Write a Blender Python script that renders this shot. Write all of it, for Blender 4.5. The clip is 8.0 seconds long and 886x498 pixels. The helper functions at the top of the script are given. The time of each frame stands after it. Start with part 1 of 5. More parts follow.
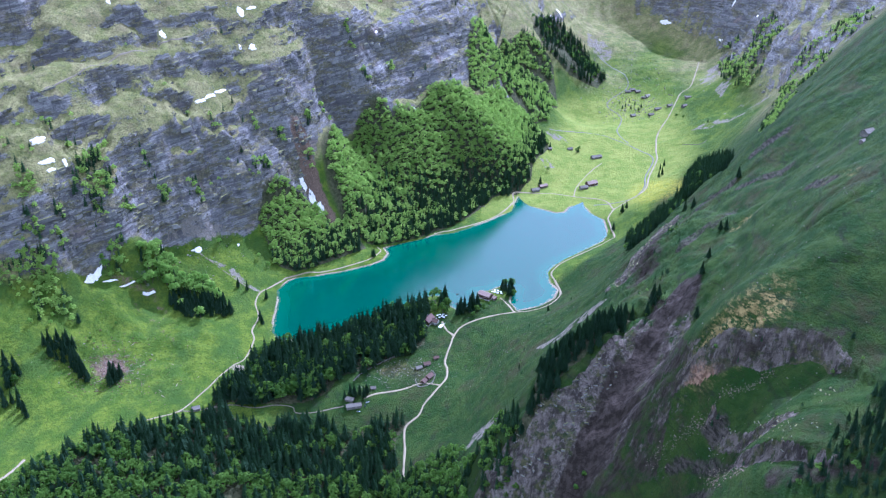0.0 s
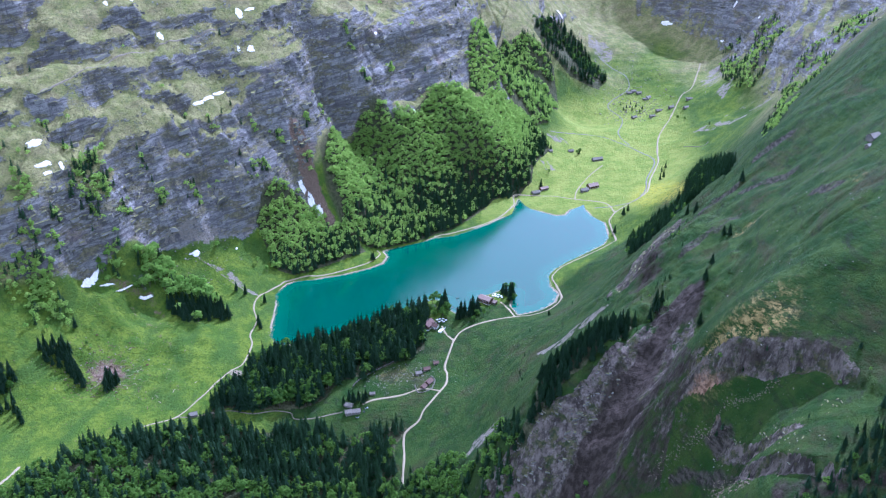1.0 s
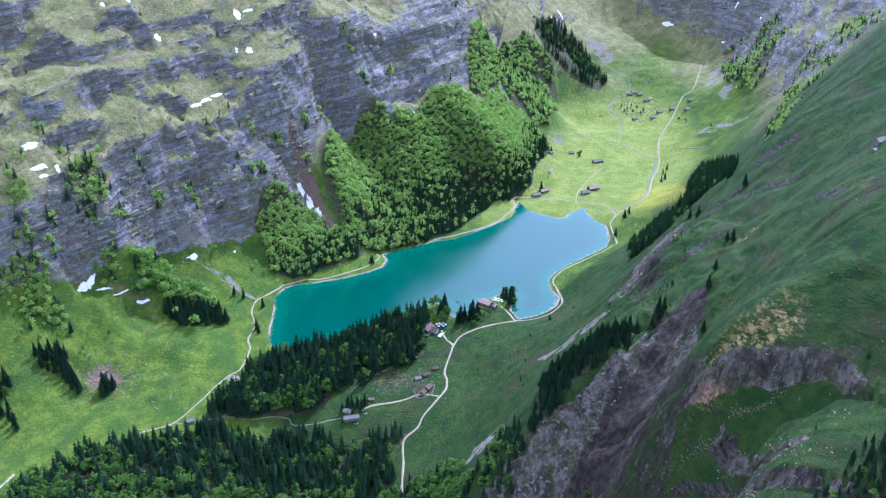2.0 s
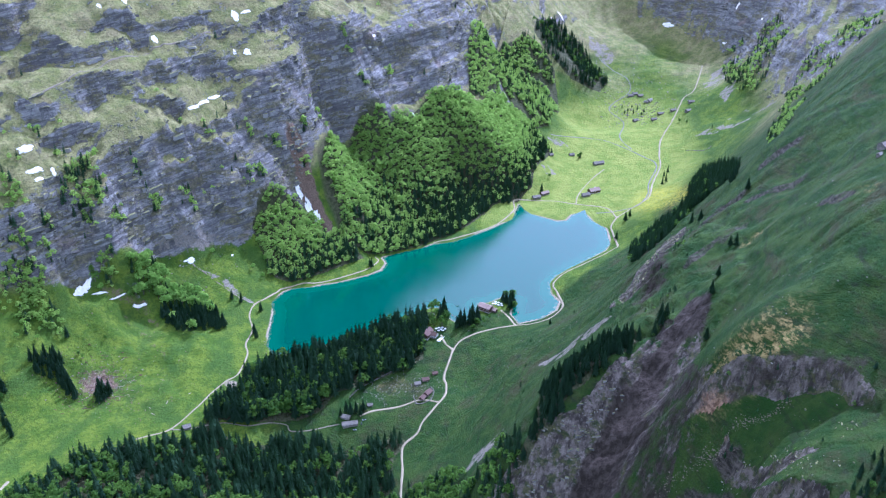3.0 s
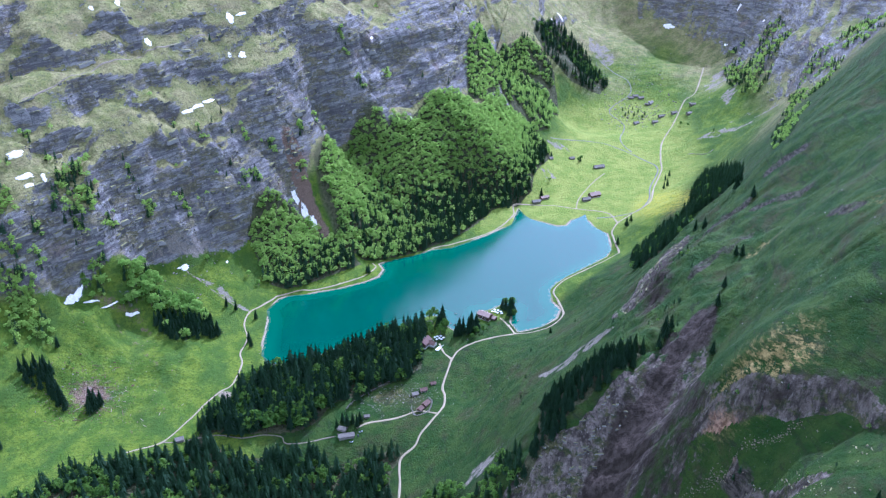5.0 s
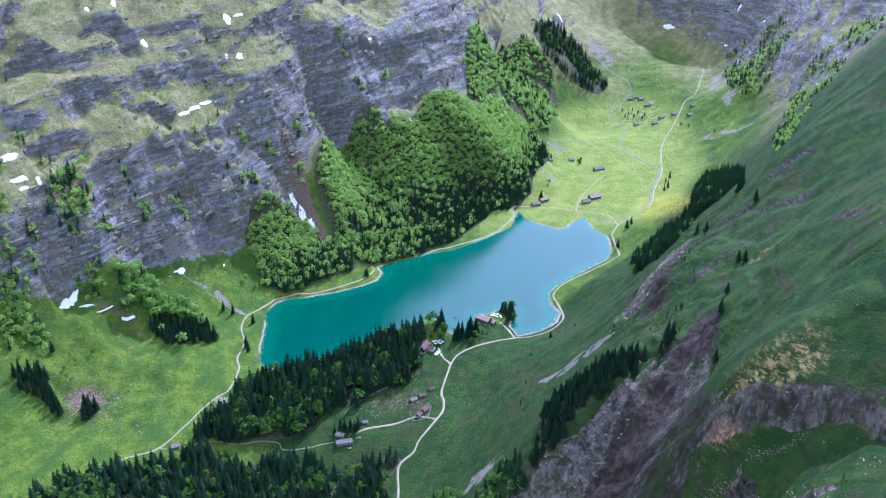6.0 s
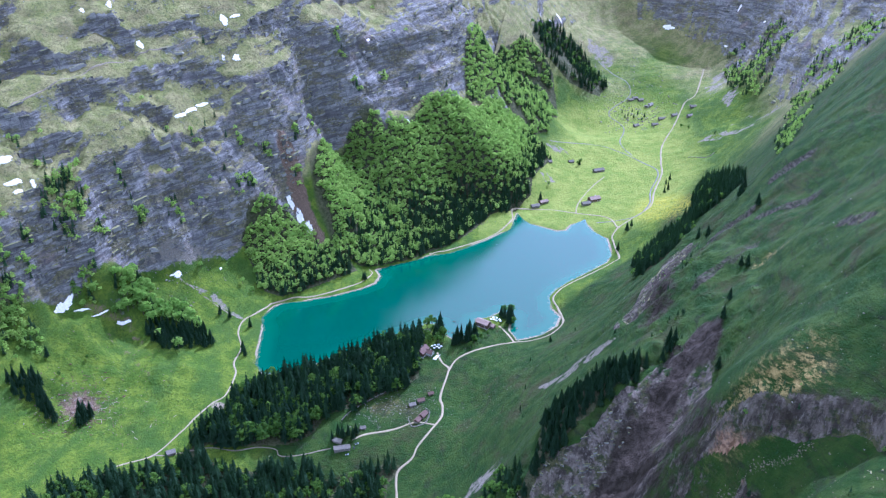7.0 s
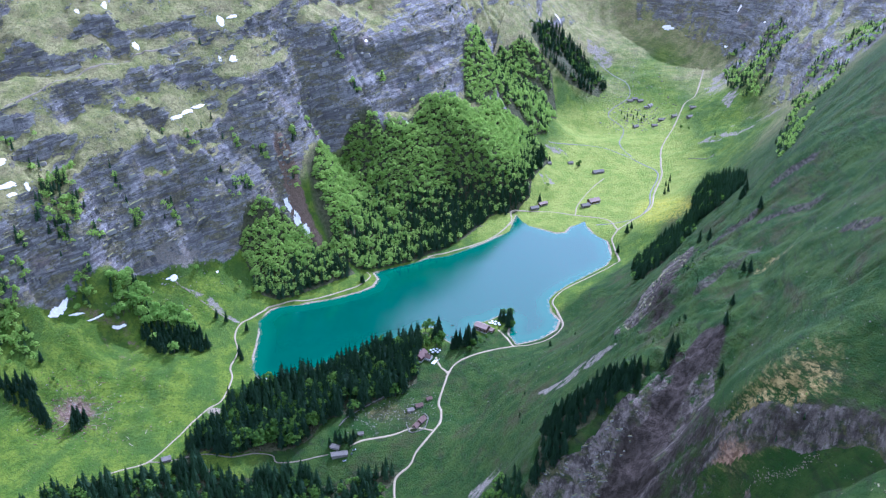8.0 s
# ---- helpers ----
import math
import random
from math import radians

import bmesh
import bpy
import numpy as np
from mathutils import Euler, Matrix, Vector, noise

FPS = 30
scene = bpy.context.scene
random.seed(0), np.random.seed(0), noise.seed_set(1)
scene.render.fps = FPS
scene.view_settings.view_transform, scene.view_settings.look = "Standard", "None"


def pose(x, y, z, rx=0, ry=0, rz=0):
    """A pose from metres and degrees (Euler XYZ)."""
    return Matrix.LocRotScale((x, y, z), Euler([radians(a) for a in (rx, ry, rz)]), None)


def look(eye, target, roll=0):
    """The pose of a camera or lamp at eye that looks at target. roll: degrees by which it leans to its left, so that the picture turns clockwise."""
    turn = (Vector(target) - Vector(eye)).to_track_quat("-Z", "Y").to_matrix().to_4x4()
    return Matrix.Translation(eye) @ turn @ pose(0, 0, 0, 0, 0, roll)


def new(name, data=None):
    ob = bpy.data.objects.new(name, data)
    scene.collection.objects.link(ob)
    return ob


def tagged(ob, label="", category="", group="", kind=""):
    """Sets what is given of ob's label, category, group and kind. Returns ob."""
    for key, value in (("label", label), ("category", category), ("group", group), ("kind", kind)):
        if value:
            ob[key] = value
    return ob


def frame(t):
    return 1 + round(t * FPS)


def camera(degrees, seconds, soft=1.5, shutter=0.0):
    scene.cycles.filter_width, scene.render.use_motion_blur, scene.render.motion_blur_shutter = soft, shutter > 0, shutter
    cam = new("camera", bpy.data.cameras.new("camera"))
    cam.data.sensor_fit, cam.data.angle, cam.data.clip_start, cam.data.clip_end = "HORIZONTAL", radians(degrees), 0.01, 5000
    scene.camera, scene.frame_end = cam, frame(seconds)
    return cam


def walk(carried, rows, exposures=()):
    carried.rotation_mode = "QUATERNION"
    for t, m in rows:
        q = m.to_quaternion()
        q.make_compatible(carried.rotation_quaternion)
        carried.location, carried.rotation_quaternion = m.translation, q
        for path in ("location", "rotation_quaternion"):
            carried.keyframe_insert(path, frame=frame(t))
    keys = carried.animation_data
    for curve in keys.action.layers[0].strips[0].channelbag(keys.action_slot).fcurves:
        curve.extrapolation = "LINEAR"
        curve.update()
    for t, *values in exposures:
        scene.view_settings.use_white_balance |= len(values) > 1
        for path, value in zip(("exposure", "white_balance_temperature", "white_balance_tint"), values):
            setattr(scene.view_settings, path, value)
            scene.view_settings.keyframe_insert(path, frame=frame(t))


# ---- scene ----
cam = camera(53.0, 8.0, 1.25)


def flight(t):
    """A level, even flight up the valley: the place, and the way the camera looks (degrees right, up, roll)."""
    return (1.63 + 0.184 * t - 0.0035 * t * t, -7.75 + 13.607 * t - 0.0241 * t * t, 689.7 - 0.115 * t - 0.0218 * t * t), (-0.542 - 0.013 * t + 0.0073 * t * t, -25.862 + 0.0017 * t - 0.002 * t * t, -0.499 + 0.0156 * t)


def seen_from(t):
    place, (right, up, roll) = flight(t)
    a, b = radians(right), radians(up)
    way = Vector((math.sin(a) * math.cos(b), math.cos(a) * math.cos(b), math.sin(b)))
    return look(place, Vector(place) + 10 * way, roll)


walk(cam, [(0.5 * k, seen_from(0.5 * k)) for k in range(17)], exposures=[(0.0, 0.92, 4220, 37), (8.0, 0.92, 4220, 37)])

# ---- sun and sky ----
SUN_AZIMUTH, SUN_HEIGHT = 27.0, 43.5  # degrees right of the valley's run, degrees up
world = bpy.data.worlds.new("world")
scene.world = world
world.use_nodes = True
wn, wl = world.node_tree.nodes, world.node_tree.links
sky = wn.new("ShaderNodeTexSky")
sky.sky_type, sky.sun_disc = "NISHITA", False
sky.sun_elevation, sky.sun_rotation = radians(SUN_HEIGHT), radians(SUN_AZIMUTH)
sky.altitude, sky.dust_density, sky.air_density = 1200, 7.0, 1.0
# a thin veil of high cloud over the whole sky
veil, thick, hazy = wn.new("ShaderNodeTexNoise"), wn.new("ShaderNodeMapRange"), wn.new("ShaderNodeMix")
veil.inputs["Scale"].default_value, veil.inputs["Detail"].default_value = 2.2, 5
thick.inputs["From Min"].default_value, thick.inputs["From Max"].default_value = 0.3, 0.7
thick.inputs["To Min"].default_value, thick.inputs["To Max"].default_value = 0.55, 0.85
hazy.data_type = "RGBA"
wl.new(wn.new("ShaderNodeTexCoord").outputs["Generated"], veil.inputs["Vector"])
wl.new(veil.outputs[0], thick.inputs["Value"]), wl.new(thick.outputs[0], hazy.inputs[0]), wl.new(sky.outputs[0], hazy.inputs[6])
hazy.inputs[7].default_value = (8.3, 8.3, 6.2, 1)
wl.new(hazy.outputs[2], wn["Background"].inputs[0])
wn["Background"].inputs[1].default_value = 0.15
sun = new("sun", bpy.data.lights.new("sun", "SUN"))
sun.data.energy, sun.data.angle, sun.data.color = 4.4, radians(0.6), (1.0, 0.92, 0.74)
_a, _e = radians(SUN_AZIMUTH), radians(SUN_HEIGHT)
sun.matrix_world = look((0, 0, 2000), (-math.sin(_a) * math.cos(_e), -math.cos(_a) * math.cos(_e), 2000 - math.sin(_e)))


# ---- materials ----
class Nodes:
    """A short way to write node materials."""

    def __init__(self, name, rough=0.9):
        self.mat = bpy.data.materials.new(name)
        self.mat.use_nodes = True
        self.tree = self.mat.node_tree
        self.bsdf = self.tree.nodes["Principled BSDF"]
        self.bsdf.inputs["Roughness"].default_value = rough
        self.bsdf.inputs["Specular IOR Level"].default_value = 0.25
        self.geo = self.add("ShaderNodeNewGeometry")

    def add(self, kind):
        return self.tree.nodes.new(kind)

    def put(self, value, socket):
        if isinstance(value, bpy.types.NodeSocket):
            self.tree.links.new(value, socket)
        elif isinstance(value, tuple) and len(value) == 3 and socket.type == "RGBA":
            socket.default_value = (*value, 1)
        else:
            socket.default_value = value

    def math(self, op, a, b=0.0, c=0.0):
        n = self.add("ShaderNodeMath")
        n.operation = op
        for v, s in zip((a, b, c), n.inputs):
            self.put(v, s)
        return n.outputs[0]

    def mix(self, f, a, b):
        n = self.add("ShaderNodeMix")
        n.data_type = "RGBA"
        self.put(f, n.inputs[0]), self.put(a, n.inputs[6]), self.put(b, n.inputs[7])
        return n.outputs[2]

    def noise(self, size, detail=4, rough=0.55, stretch=(1, 1, 1), warp=0.0, vector=None):
        m = self.add("ShaderNodeMapping")
        self.put(vector or self.geo.outputs["Position"], m.inputs[0])
        m.inputs["Scale"].default_value = [s / size for s in stretch]
        n = self.add("ShaderNodeTexNoise")
        n.inputs["Scale"].default_value, n.inputs["Detail"].default_value, n.inputs["Roughness"].default_value = 1, detail, rough
        n.inputs["Distortion"].default_value = warp
        self.put(m.outputs[0], n.inputs["Vector"])
        return n.outputs[0]

    def ramp(self, v, a, b, lo=0.0, hi=1.0):
        n = self.add("ShaderNodeMapRange")
        n.interpolation_type = "SMOOTHSTEP"
        for value, s in zip((v, a, b, lo, hi), n.inputs):
            self.put(value, s)
        return n.outputs[0]

    def attribute(self, name):
        n = self.add("ShaderNodeAttribute")
        n.attribute_name = name
        return n.outputs["Fac"]

    def bump(self, height, strength, distance):
        n = self.add("ShaderNodeBump")
        n.inputs["Strength"].default_value, n.inputs["Distance"].default_value = strength, distance
        self.put(height, n.inputs["Height"])
        self.tree.links.new(n.outputs[0], self.bsdf.inputs["Normal"])

    def colour(self, c):
        self.put(c, self.bsdf.inputs["Base Color"])
        return self.mat


def ground_material():
    n = Nodes("alpine_ground", 0.95)
    n.bsdf.inputs["Specular IOR Level"].default_value = 0.1
    sep = n.add("ShaderNodeSeparateXYZ")
    n.put(n.geo.outputs["Normal"], sep.inputs[0])
    big, mid, fine, tiny = n.noise(140, 4), n.noise(22, 5, 0.6), n.noise(4.5, 4, 0.65), n.noise(1.3, 3, 0.6)
    # grass: lush on the valley floor, olive and straw on the heights
    lush = n.mix(n.ramp(mid, 0.35, 0.65), (0.066, 0.112, 0.008), (0.132, 0.172, 0.012))
    lush = n.mix(n.ramp(fine, 0.42, 0.70, 0, 0.65), lush, (0.040, 0.082, 0.010))
    lush = n.mix(n.ramp(n.noise(48, 6, 0.65, (1.0, 0.5, 1.0), 0.5), 0.46, 0.64, 0, 0.75), lush, (0.046, 0.088, 0.013))
    # valley floor grass made paler and yellower, with distant haze in its colour
    haze_pale = n.mix(n.ramp(n.noise(30, 5, 0.6), 0.35, 0.65), (0.165, 0.212, 0.026), (0.245, 0.268, 0.046))
    lush = n.mix(n.attribute("haze_pale"), lush, n.mix(n.ramp(fine, 0.45, 0.72, 0, 0.4), haze_pale, (0.090, 0.150, 0.018)))
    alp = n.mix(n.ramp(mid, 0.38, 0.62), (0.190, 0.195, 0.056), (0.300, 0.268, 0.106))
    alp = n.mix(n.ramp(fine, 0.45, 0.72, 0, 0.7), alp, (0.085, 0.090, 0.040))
    # rough brown-patched flank grass, darkened further: cloud shade put into the colour
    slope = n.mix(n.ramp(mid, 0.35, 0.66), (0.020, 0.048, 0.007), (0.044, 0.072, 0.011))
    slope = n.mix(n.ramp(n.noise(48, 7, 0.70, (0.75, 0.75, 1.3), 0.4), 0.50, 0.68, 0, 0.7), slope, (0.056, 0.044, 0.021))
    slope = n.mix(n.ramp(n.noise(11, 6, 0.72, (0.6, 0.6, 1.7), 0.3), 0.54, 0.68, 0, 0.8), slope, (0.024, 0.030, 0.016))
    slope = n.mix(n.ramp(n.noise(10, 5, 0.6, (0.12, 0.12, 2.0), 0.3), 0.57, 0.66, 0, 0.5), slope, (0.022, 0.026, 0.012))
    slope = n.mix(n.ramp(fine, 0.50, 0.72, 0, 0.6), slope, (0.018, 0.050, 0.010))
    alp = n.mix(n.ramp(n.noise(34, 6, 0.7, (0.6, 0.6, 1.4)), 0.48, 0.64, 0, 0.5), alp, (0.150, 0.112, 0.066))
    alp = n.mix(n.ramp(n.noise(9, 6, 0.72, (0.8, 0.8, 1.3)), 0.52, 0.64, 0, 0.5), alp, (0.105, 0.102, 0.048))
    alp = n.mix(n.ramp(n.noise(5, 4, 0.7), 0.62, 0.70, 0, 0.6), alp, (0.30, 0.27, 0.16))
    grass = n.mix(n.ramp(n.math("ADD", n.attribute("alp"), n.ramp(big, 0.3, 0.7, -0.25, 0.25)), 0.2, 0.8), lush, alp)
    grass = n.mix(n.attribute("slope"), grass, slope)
    # straw-dry grass; above the scarp its bright tan also stands for a sun fleck
    dry = n.mix(n.ramp(fine, 0.35, 0.65), (0.17, 0.130, 0.040), (0.37, 0.270, 0.095))
    grass = n.mix(n.ramp(n.math("MULTIPLY", n.attribute("dry"), n.ramp(n.noise(5, 6, 0.8, (0.5, 0.5, 1.5)), 0.40, 0.62)), 0.10, 0.70), grass, dry)
    # tussocks and pale stones
    tuft = n.noise(2.8, 5, 0.72)
    grass = n.mix(n.ramp(tuft, 0.50, 0.66, 0, 0.5), grass, (0.022, 0.040, 0.010))
    grass = n.mix(n.ramp(n.noise(2.1, 3, 0.6), 0.69, 0.74, 0, 0.6), grass, (0.26, 0.24, 0.18))
    # limestone: beds that run level, dark weeping streaks, pale fresh faces
    where = n.add("ShaderNodeSeparateXYZ")
    n.put(n.geo.outputs["Position"], where.inputs[0])
    lie = n.add("ShaderNodeCombineXYZ")
    n.put(where.outputs[0], lie.inputs[0]), n.put(where.outputs[1], lie.inputs[1])
    n.put(n.math("MULTIPLY_ADD", where.outputs[0], -0.13, where.outputs[2]), lie.inputs[2])
    beds = n.noise(11, 6, 0.68, (0.16, 0.16, 1.5), 0.5, lie.outputs[0])
    streak = n.noise(14, 5, 0.6, (1.0, 1.0, 0.22), 0.4)
    rock = n.mix(n.ramp(beds, 0.38, 0.62), (0.112, 0.106, 0.096), (0.285, 0.272, 0.248))
    rock = n.mix(n.ramp(streak, 0.52, 0.70, 0, 0.55), rock, (0.095, 0.090, 0.095))
    rock = n.mix(n.ramp(n.noise(55, 4), 0.56, 0.75, 0, 0.55), rock, (0.34, 0.245, 0.185))
    rock = n.mix(n.ramp(n.noise(15, 6, 0.68, (0.4, 0.4, 1.2)), 0.48, 0.58, 0, 0.9), rock, n.mix(n.ramp(fine, 0.4, 0.6), (0.105, 0.100, 0.042), (0.190, 0.165, 0.085)))
    crack = n.noise(5, 7, 0.76, (0.5, 0.5, 1.4), 0.3, lie.outputs[0])
    rock = n.mix(n.ramp(crack, 0.36, 0.50, 0.6, 0), rock, (0.070, 0.066, 0.070))
    rock = n.mix(n.ramp(crack, 0.58, 0.70, 0, 0.5), rock, (0.42, 0.40, 0.385))
    rock = n.mix(n.ramp(n.noise(3.0, 6, 0.7, (0.10, 0.10, 1.6), 0.25, lie.outputs[0]), 0.40, 0.50, 0.55, 0), rock, (0.075, 0.068, 0.070))
    rock = n.mix(n.ramp(n.noise(7, 6, 0.75, (1.2, 1.2, 0.24), 0.3), 0.36, 0.48, 0.75, 0), rock, (0.080, 0.074, 0.078))
    # brown weathered faces on the near hill, streaked down the fall, one rusty patch
    hill = n.mix(n.ramp(n.noise(8, 6, 0.68, (1.0, 1.0, 0.30), 0.3), 0.40, 0.62), (0.044, 0.036, 0.029), (0.165, 0.135, 0.108))
    hill = n.mix(n.ramp(n.noise(3.2, 4, 0.65, (1.0, 1.0, 0.22)), 0.52, 0.66, 0, 0.6), hill, (0.25, 0.215, 0.18))
    hill = n.mix(n.ramp(n.noise(11, 5, 0.7), 0.48, 0.60, 0, 0.92), hill, n.mix(n.ramp(fine, 0.4, 0.6), (0.030, 0.045, 0.014), (0.085, 0.080, 0.030)))
    away = n.add("ShaderNodeVectorMath")
    away.operation = "DISTANCE"
    n.put(n.geo.outputs["Position"], away.inputs[0])
    away.inputs[1].default_value = (210, 609, 266)
    rust = n.math("ADD", away.outputs["Value"], n.math("MULTIPLY_ADD", n.noise(13, 6, 0.7), 70, -35))
    hill = n.mix(n.ramp(rust, 24, 8, 0, 0.8), hill, n.mix(n.ramp(n.noise(3.5, 5, 0.7), 0.38, 0.62), (0.15, 0.080, 0.045), (0.42, 0.255, 0.150)))
    rock = n.mix(n.ramp(n.attribute("slope"), 0.3, 0.7), rock, hill)
    steep = n.math("ADD", sep.outputs[2], n.math("MULTIPLY_ADD", n.noise(6, 5, 0.7), 0.40, -0.20))
    steep = n.math("ADD", steep, n.math("MULTIPLY_ADD", mid, 0.24, -0.12))
    steep = n.math("SUBTRACT", steep, n.math("MULTIPLY", n.attribute("rocky"), 0.34))
    c = n.mix(n.ramp(steep, 0.58, 0.66, 1, 0), grass, rock)
    scree = n.mix(n.ramp(tiny, 0.35, 0.65), (0.150, 0.130, 0.102), (0.265, 0.232, 0.185))
    c = n.mix(n.ramp(n.math("MULTIPLY_ADD", n.noise(7, 5, 0.7), 0.9, n.attribute("scree")), 0.78, 0.98), c, scree)
    earth = n.mix(n.ramp(n.noise(6, 5, 0.65, (1.3, 1.3, 0.15)), 0.4, 0.62), (0.030, 0.023, 0.017), (0.064, 0.050, 0.038))
    c = n.mix(n.ramp(n.math("MULTIPLY_ADD", n.noise(16, 5, 0.7), 0.9, n.attribute("earth")), 0.72, 1.02), c, earth)
    stony = n.mix(n.ramp(n.noise(4, 5, 0.7, (0.5, 0.5, 1.6)), 0.4, 0.62), (0.024, 0.022, 0.016), (0.085, 0.070, 0.054))
    c = n.mix(n.ramp(n.math("MULTIPLY_ADD", n.noise(12, 6, 0.72), 0.9, n.attribute("bare")), 0.76, 1.04), c, stony)
    litter = n.mix(n.ramp(fine, 0.4, 0.6), (0.045, 0.052, 0.022), (0.085, 0.082, 0.038))
    c = n.mix(n.ramp(n.attribute("shade_floor"), 0.3, 0.8), c, litter)
    sand = n.mix(n.ramp(tiny, 0.35, 0.65), (0.20, 0.165, 0.110), (0.35, 0.29, 0.205))
    c = n.mix(n.ramp(n.math("MULTIPLY_ADD", fine, 0.4, n.attribute("sand")), 0.6, 0.85), c, sand)
    soil = n.mix(n.ramp(tiny, 0.35, 0.65), (0.105, 0.070, 0.045), (0.225, 0.158, 0.108))
    c = n.mix(n.ramp(n.math("MULTIPLY_ADD", n.noise(9, 5, 0.7), 0.9, n.attribute("soil")), 0.80, 1.02), c, soil)
    flowers = n.math("MULTIPLY", n.attribute("flowers"), n.ramp(fine, 0.40, 0.62))
    c = n.mix(n.math("MULTIPLY", flowers, 0.75), c, (0.38, 0.33, 0.02))
    n.bump(n.math("ADD", n.math("MULTIPLY", fine, 1.6), n.math("ADD", tiny, n.math("MULTIPLY", crack, 3.0))), 0.9, 1.3)
    return n.colour(c)


def leaf_material(name, dark, light, glow):
    n = Nodes(name, 0.75)
    rnd = n.add("ShaderNodeObjectInfo").outputs["Random"]
    v = n.math("MULTIPLY_ADD", n.geo.outputs["Random Per Island"], 0.45, n.math("MULTIPLY_ADD", rnd, 0.25, n.attribute("tint")))
    c = n.mix(n.ramp(n.math("ADD", v, n.math("MULTIPLY_ADD", n.noise(1.2, 3), 0.5, -0.25)), 0.1, 1.1), dark, light)
    n.colour(c)
    n.bsdf.inputs["Specular IOR Level"].default_value = 0.12
    thin = n.add("ShaderNodeBsdfTranslucent")
    n.put(n.mix(0.5, c, glow), thin.inputs[0])
    both = n.add("ShaderNodeMixShader")
    both.inputs[0].default_value = 0.62
    n.tree.links.new(n.bsdf.outputs[0], both.inputs[1]), n.tree.links.new(thin.outputs[0], both.inputs[2])
    n.tree.links.new(both.outputs[0], n.tree.nodes["Material Output"].inputs[0])
    n.bump(n.noise(0.8, 3), 0.8, 0.5)
    return n.mat


def plain_material(name, a, b, size, rough=0.85, stretch=(1, 1, 1), bump=0.3):
    n = Nodes(name, rough)
    v = n.noise(size, 4, 0.6, stretch)
    c = n.mix(n.ramp(v, 0.35, 0.65), a, b)
    c = n.mix(n.ramp(n.noise(size * 9, 3), 0.45, 0.75, 0, 0.35), c, tuple(0.6 * (p + q) / 2 for p, q in zip(a, b)))
    n.bump(v, bump, size * 0.3)
    return n.colour(c)


def water_material():
    n = Nodes("lake_water", 0.2)
    n.bsdf.inputs["IOR"].default_value = 1.33
    n.bsdf.inputs["Specular IOR Level"].default_value = 1.0
    deep = n.attribute("deep")
    cloud = n.noise(120, 3)
    c = n.mix(n.ramp(n.math("MULTIPLY_ADD", cloud, 0.3, deep), 0.25, 0.85), (0.001, 0.074, 0.042), (0.001, 0.056, 0.033))
    c = n.mix(n.ramp(n.math("MULTIPLY_ADD", n.noise(7, 3), 0.12, deep), 0.02, 0.09), (0.13, 0.15, 0.09), c)
    n.put(n.ramp(n.noise(90, 3, 0.6, (1, 0.5, 1)), 0.3, 0.7, 0.09, 0.18), n.bsdf.inputs["Roughness"])
    n.bump(n.noise(2.2, 3, 0.6), 0.10, 0.25)
    return n.colour(c)


def crag_material():
    n = Nodes("limestone_crags", 0.95)
    n.bsdf.inputs["Specular IOR Level"].default_value = 0.1
    sep = n.add("ShaderNodeSeparateXYZ")
    n.put(n.geo.outputs["Normal"], sep.inputs[0])
    grain = n.noise(2.4, 5, 0.7, (0.6, 0.6, 1.6))
    c = n.mix(n.ramp(n.math("MULTIPLY_ADD", grain, 0.8, n.math("MULTIPLY_ADD", n.geo.outputs["Random Per Island"], 0.5, -0.2)), 0.2, 0.75), (0.084, 0.080, 0.072), (0.265, 0.252, 0.228))
    c = n.mix(n.ramp(n.noise(55, 4), 0.56, 0.75, 0, 0.5), c, (0.34, 0.245, 0.185))
    top = n.math("ADD", sep.outputs[2], n.math("MULTIPLY_ADD", n.noise(7, 4, 0.6), 0.6, -0.3))
    c = n.mix(n.ramp(top, 0.48, 0.74, 0, 0.9), c, n.mix(n.ramp(grain, 0.4, 0.6), (0.12, 0.125, 0.04), (0.215, 0.20, 0.080)))
    n.bump(grain, 0.8, 0.8)
    return n.colour(c)


GROUND, WATER, CRAG = ground_material(), water_material(), crag_material()
NEEDLES = leaf_material("spruce_needles", (0.019, 0.043, 0.024), (0.050, 0.096, 0.044), (0.08, 0.15, 0.03))
LEAVES = leaf_material("beech_leaves", (0.125, 0.225, 0.034), (0.320, 0.420, 0.080), (0.50, 0.72, 0.12))
BARK = plain_material("bark", (0.07, 0.055, 0.045), (0.15, 0.12, 0.10), 0.4, 0.95, (1, 1, 0.2))
GRAVEL = plain_material("track_gravel", (0.225, 0.182, 0.110), (0.335, 0.278, 0.175), 1.1, 0.95)
STREAMBED = plain_material("stream_cobbles", (0.115, 0.112, 0.085), (0.225, 0.212, 0.170), 1.6, 0.95)
SNOW = plain_material("old_snow", (0.76, 0.69, 0.62), (0.90, 0.86, 0.80), 3.0, 0.6)
STONE = plain_material("limestone_boulder", (0.130, 0.115, 0.092), (0.260, 0.235, 0.195), 0.9, 0.95, bump=0.6)
TIMBER = plain_material("weathered_timber", (0.070, 0.042, 0.026), (0.150, 0.095, 0.058), 0.5, 0.85, (1, 1, 0.15))
GREY_TIMBER = plain_material("silvered_timber", (0.120, 0.108, 0.092), (0.210, 0.192, 0.168), 0.5, 0.9, (1, 1, 0.15))
RED_TILE = plain_material("brown_red_roof_tiles", (0.085, 0.050, 0.038), (0.150, 0.092, 0.070), 0.6, 0.8)
GREY_ROOF = plain_material("grey_shingle_roof", (0.125, 0.108, 0.088), (0.225, 0.198, 0.165), 0.7, 0.95)
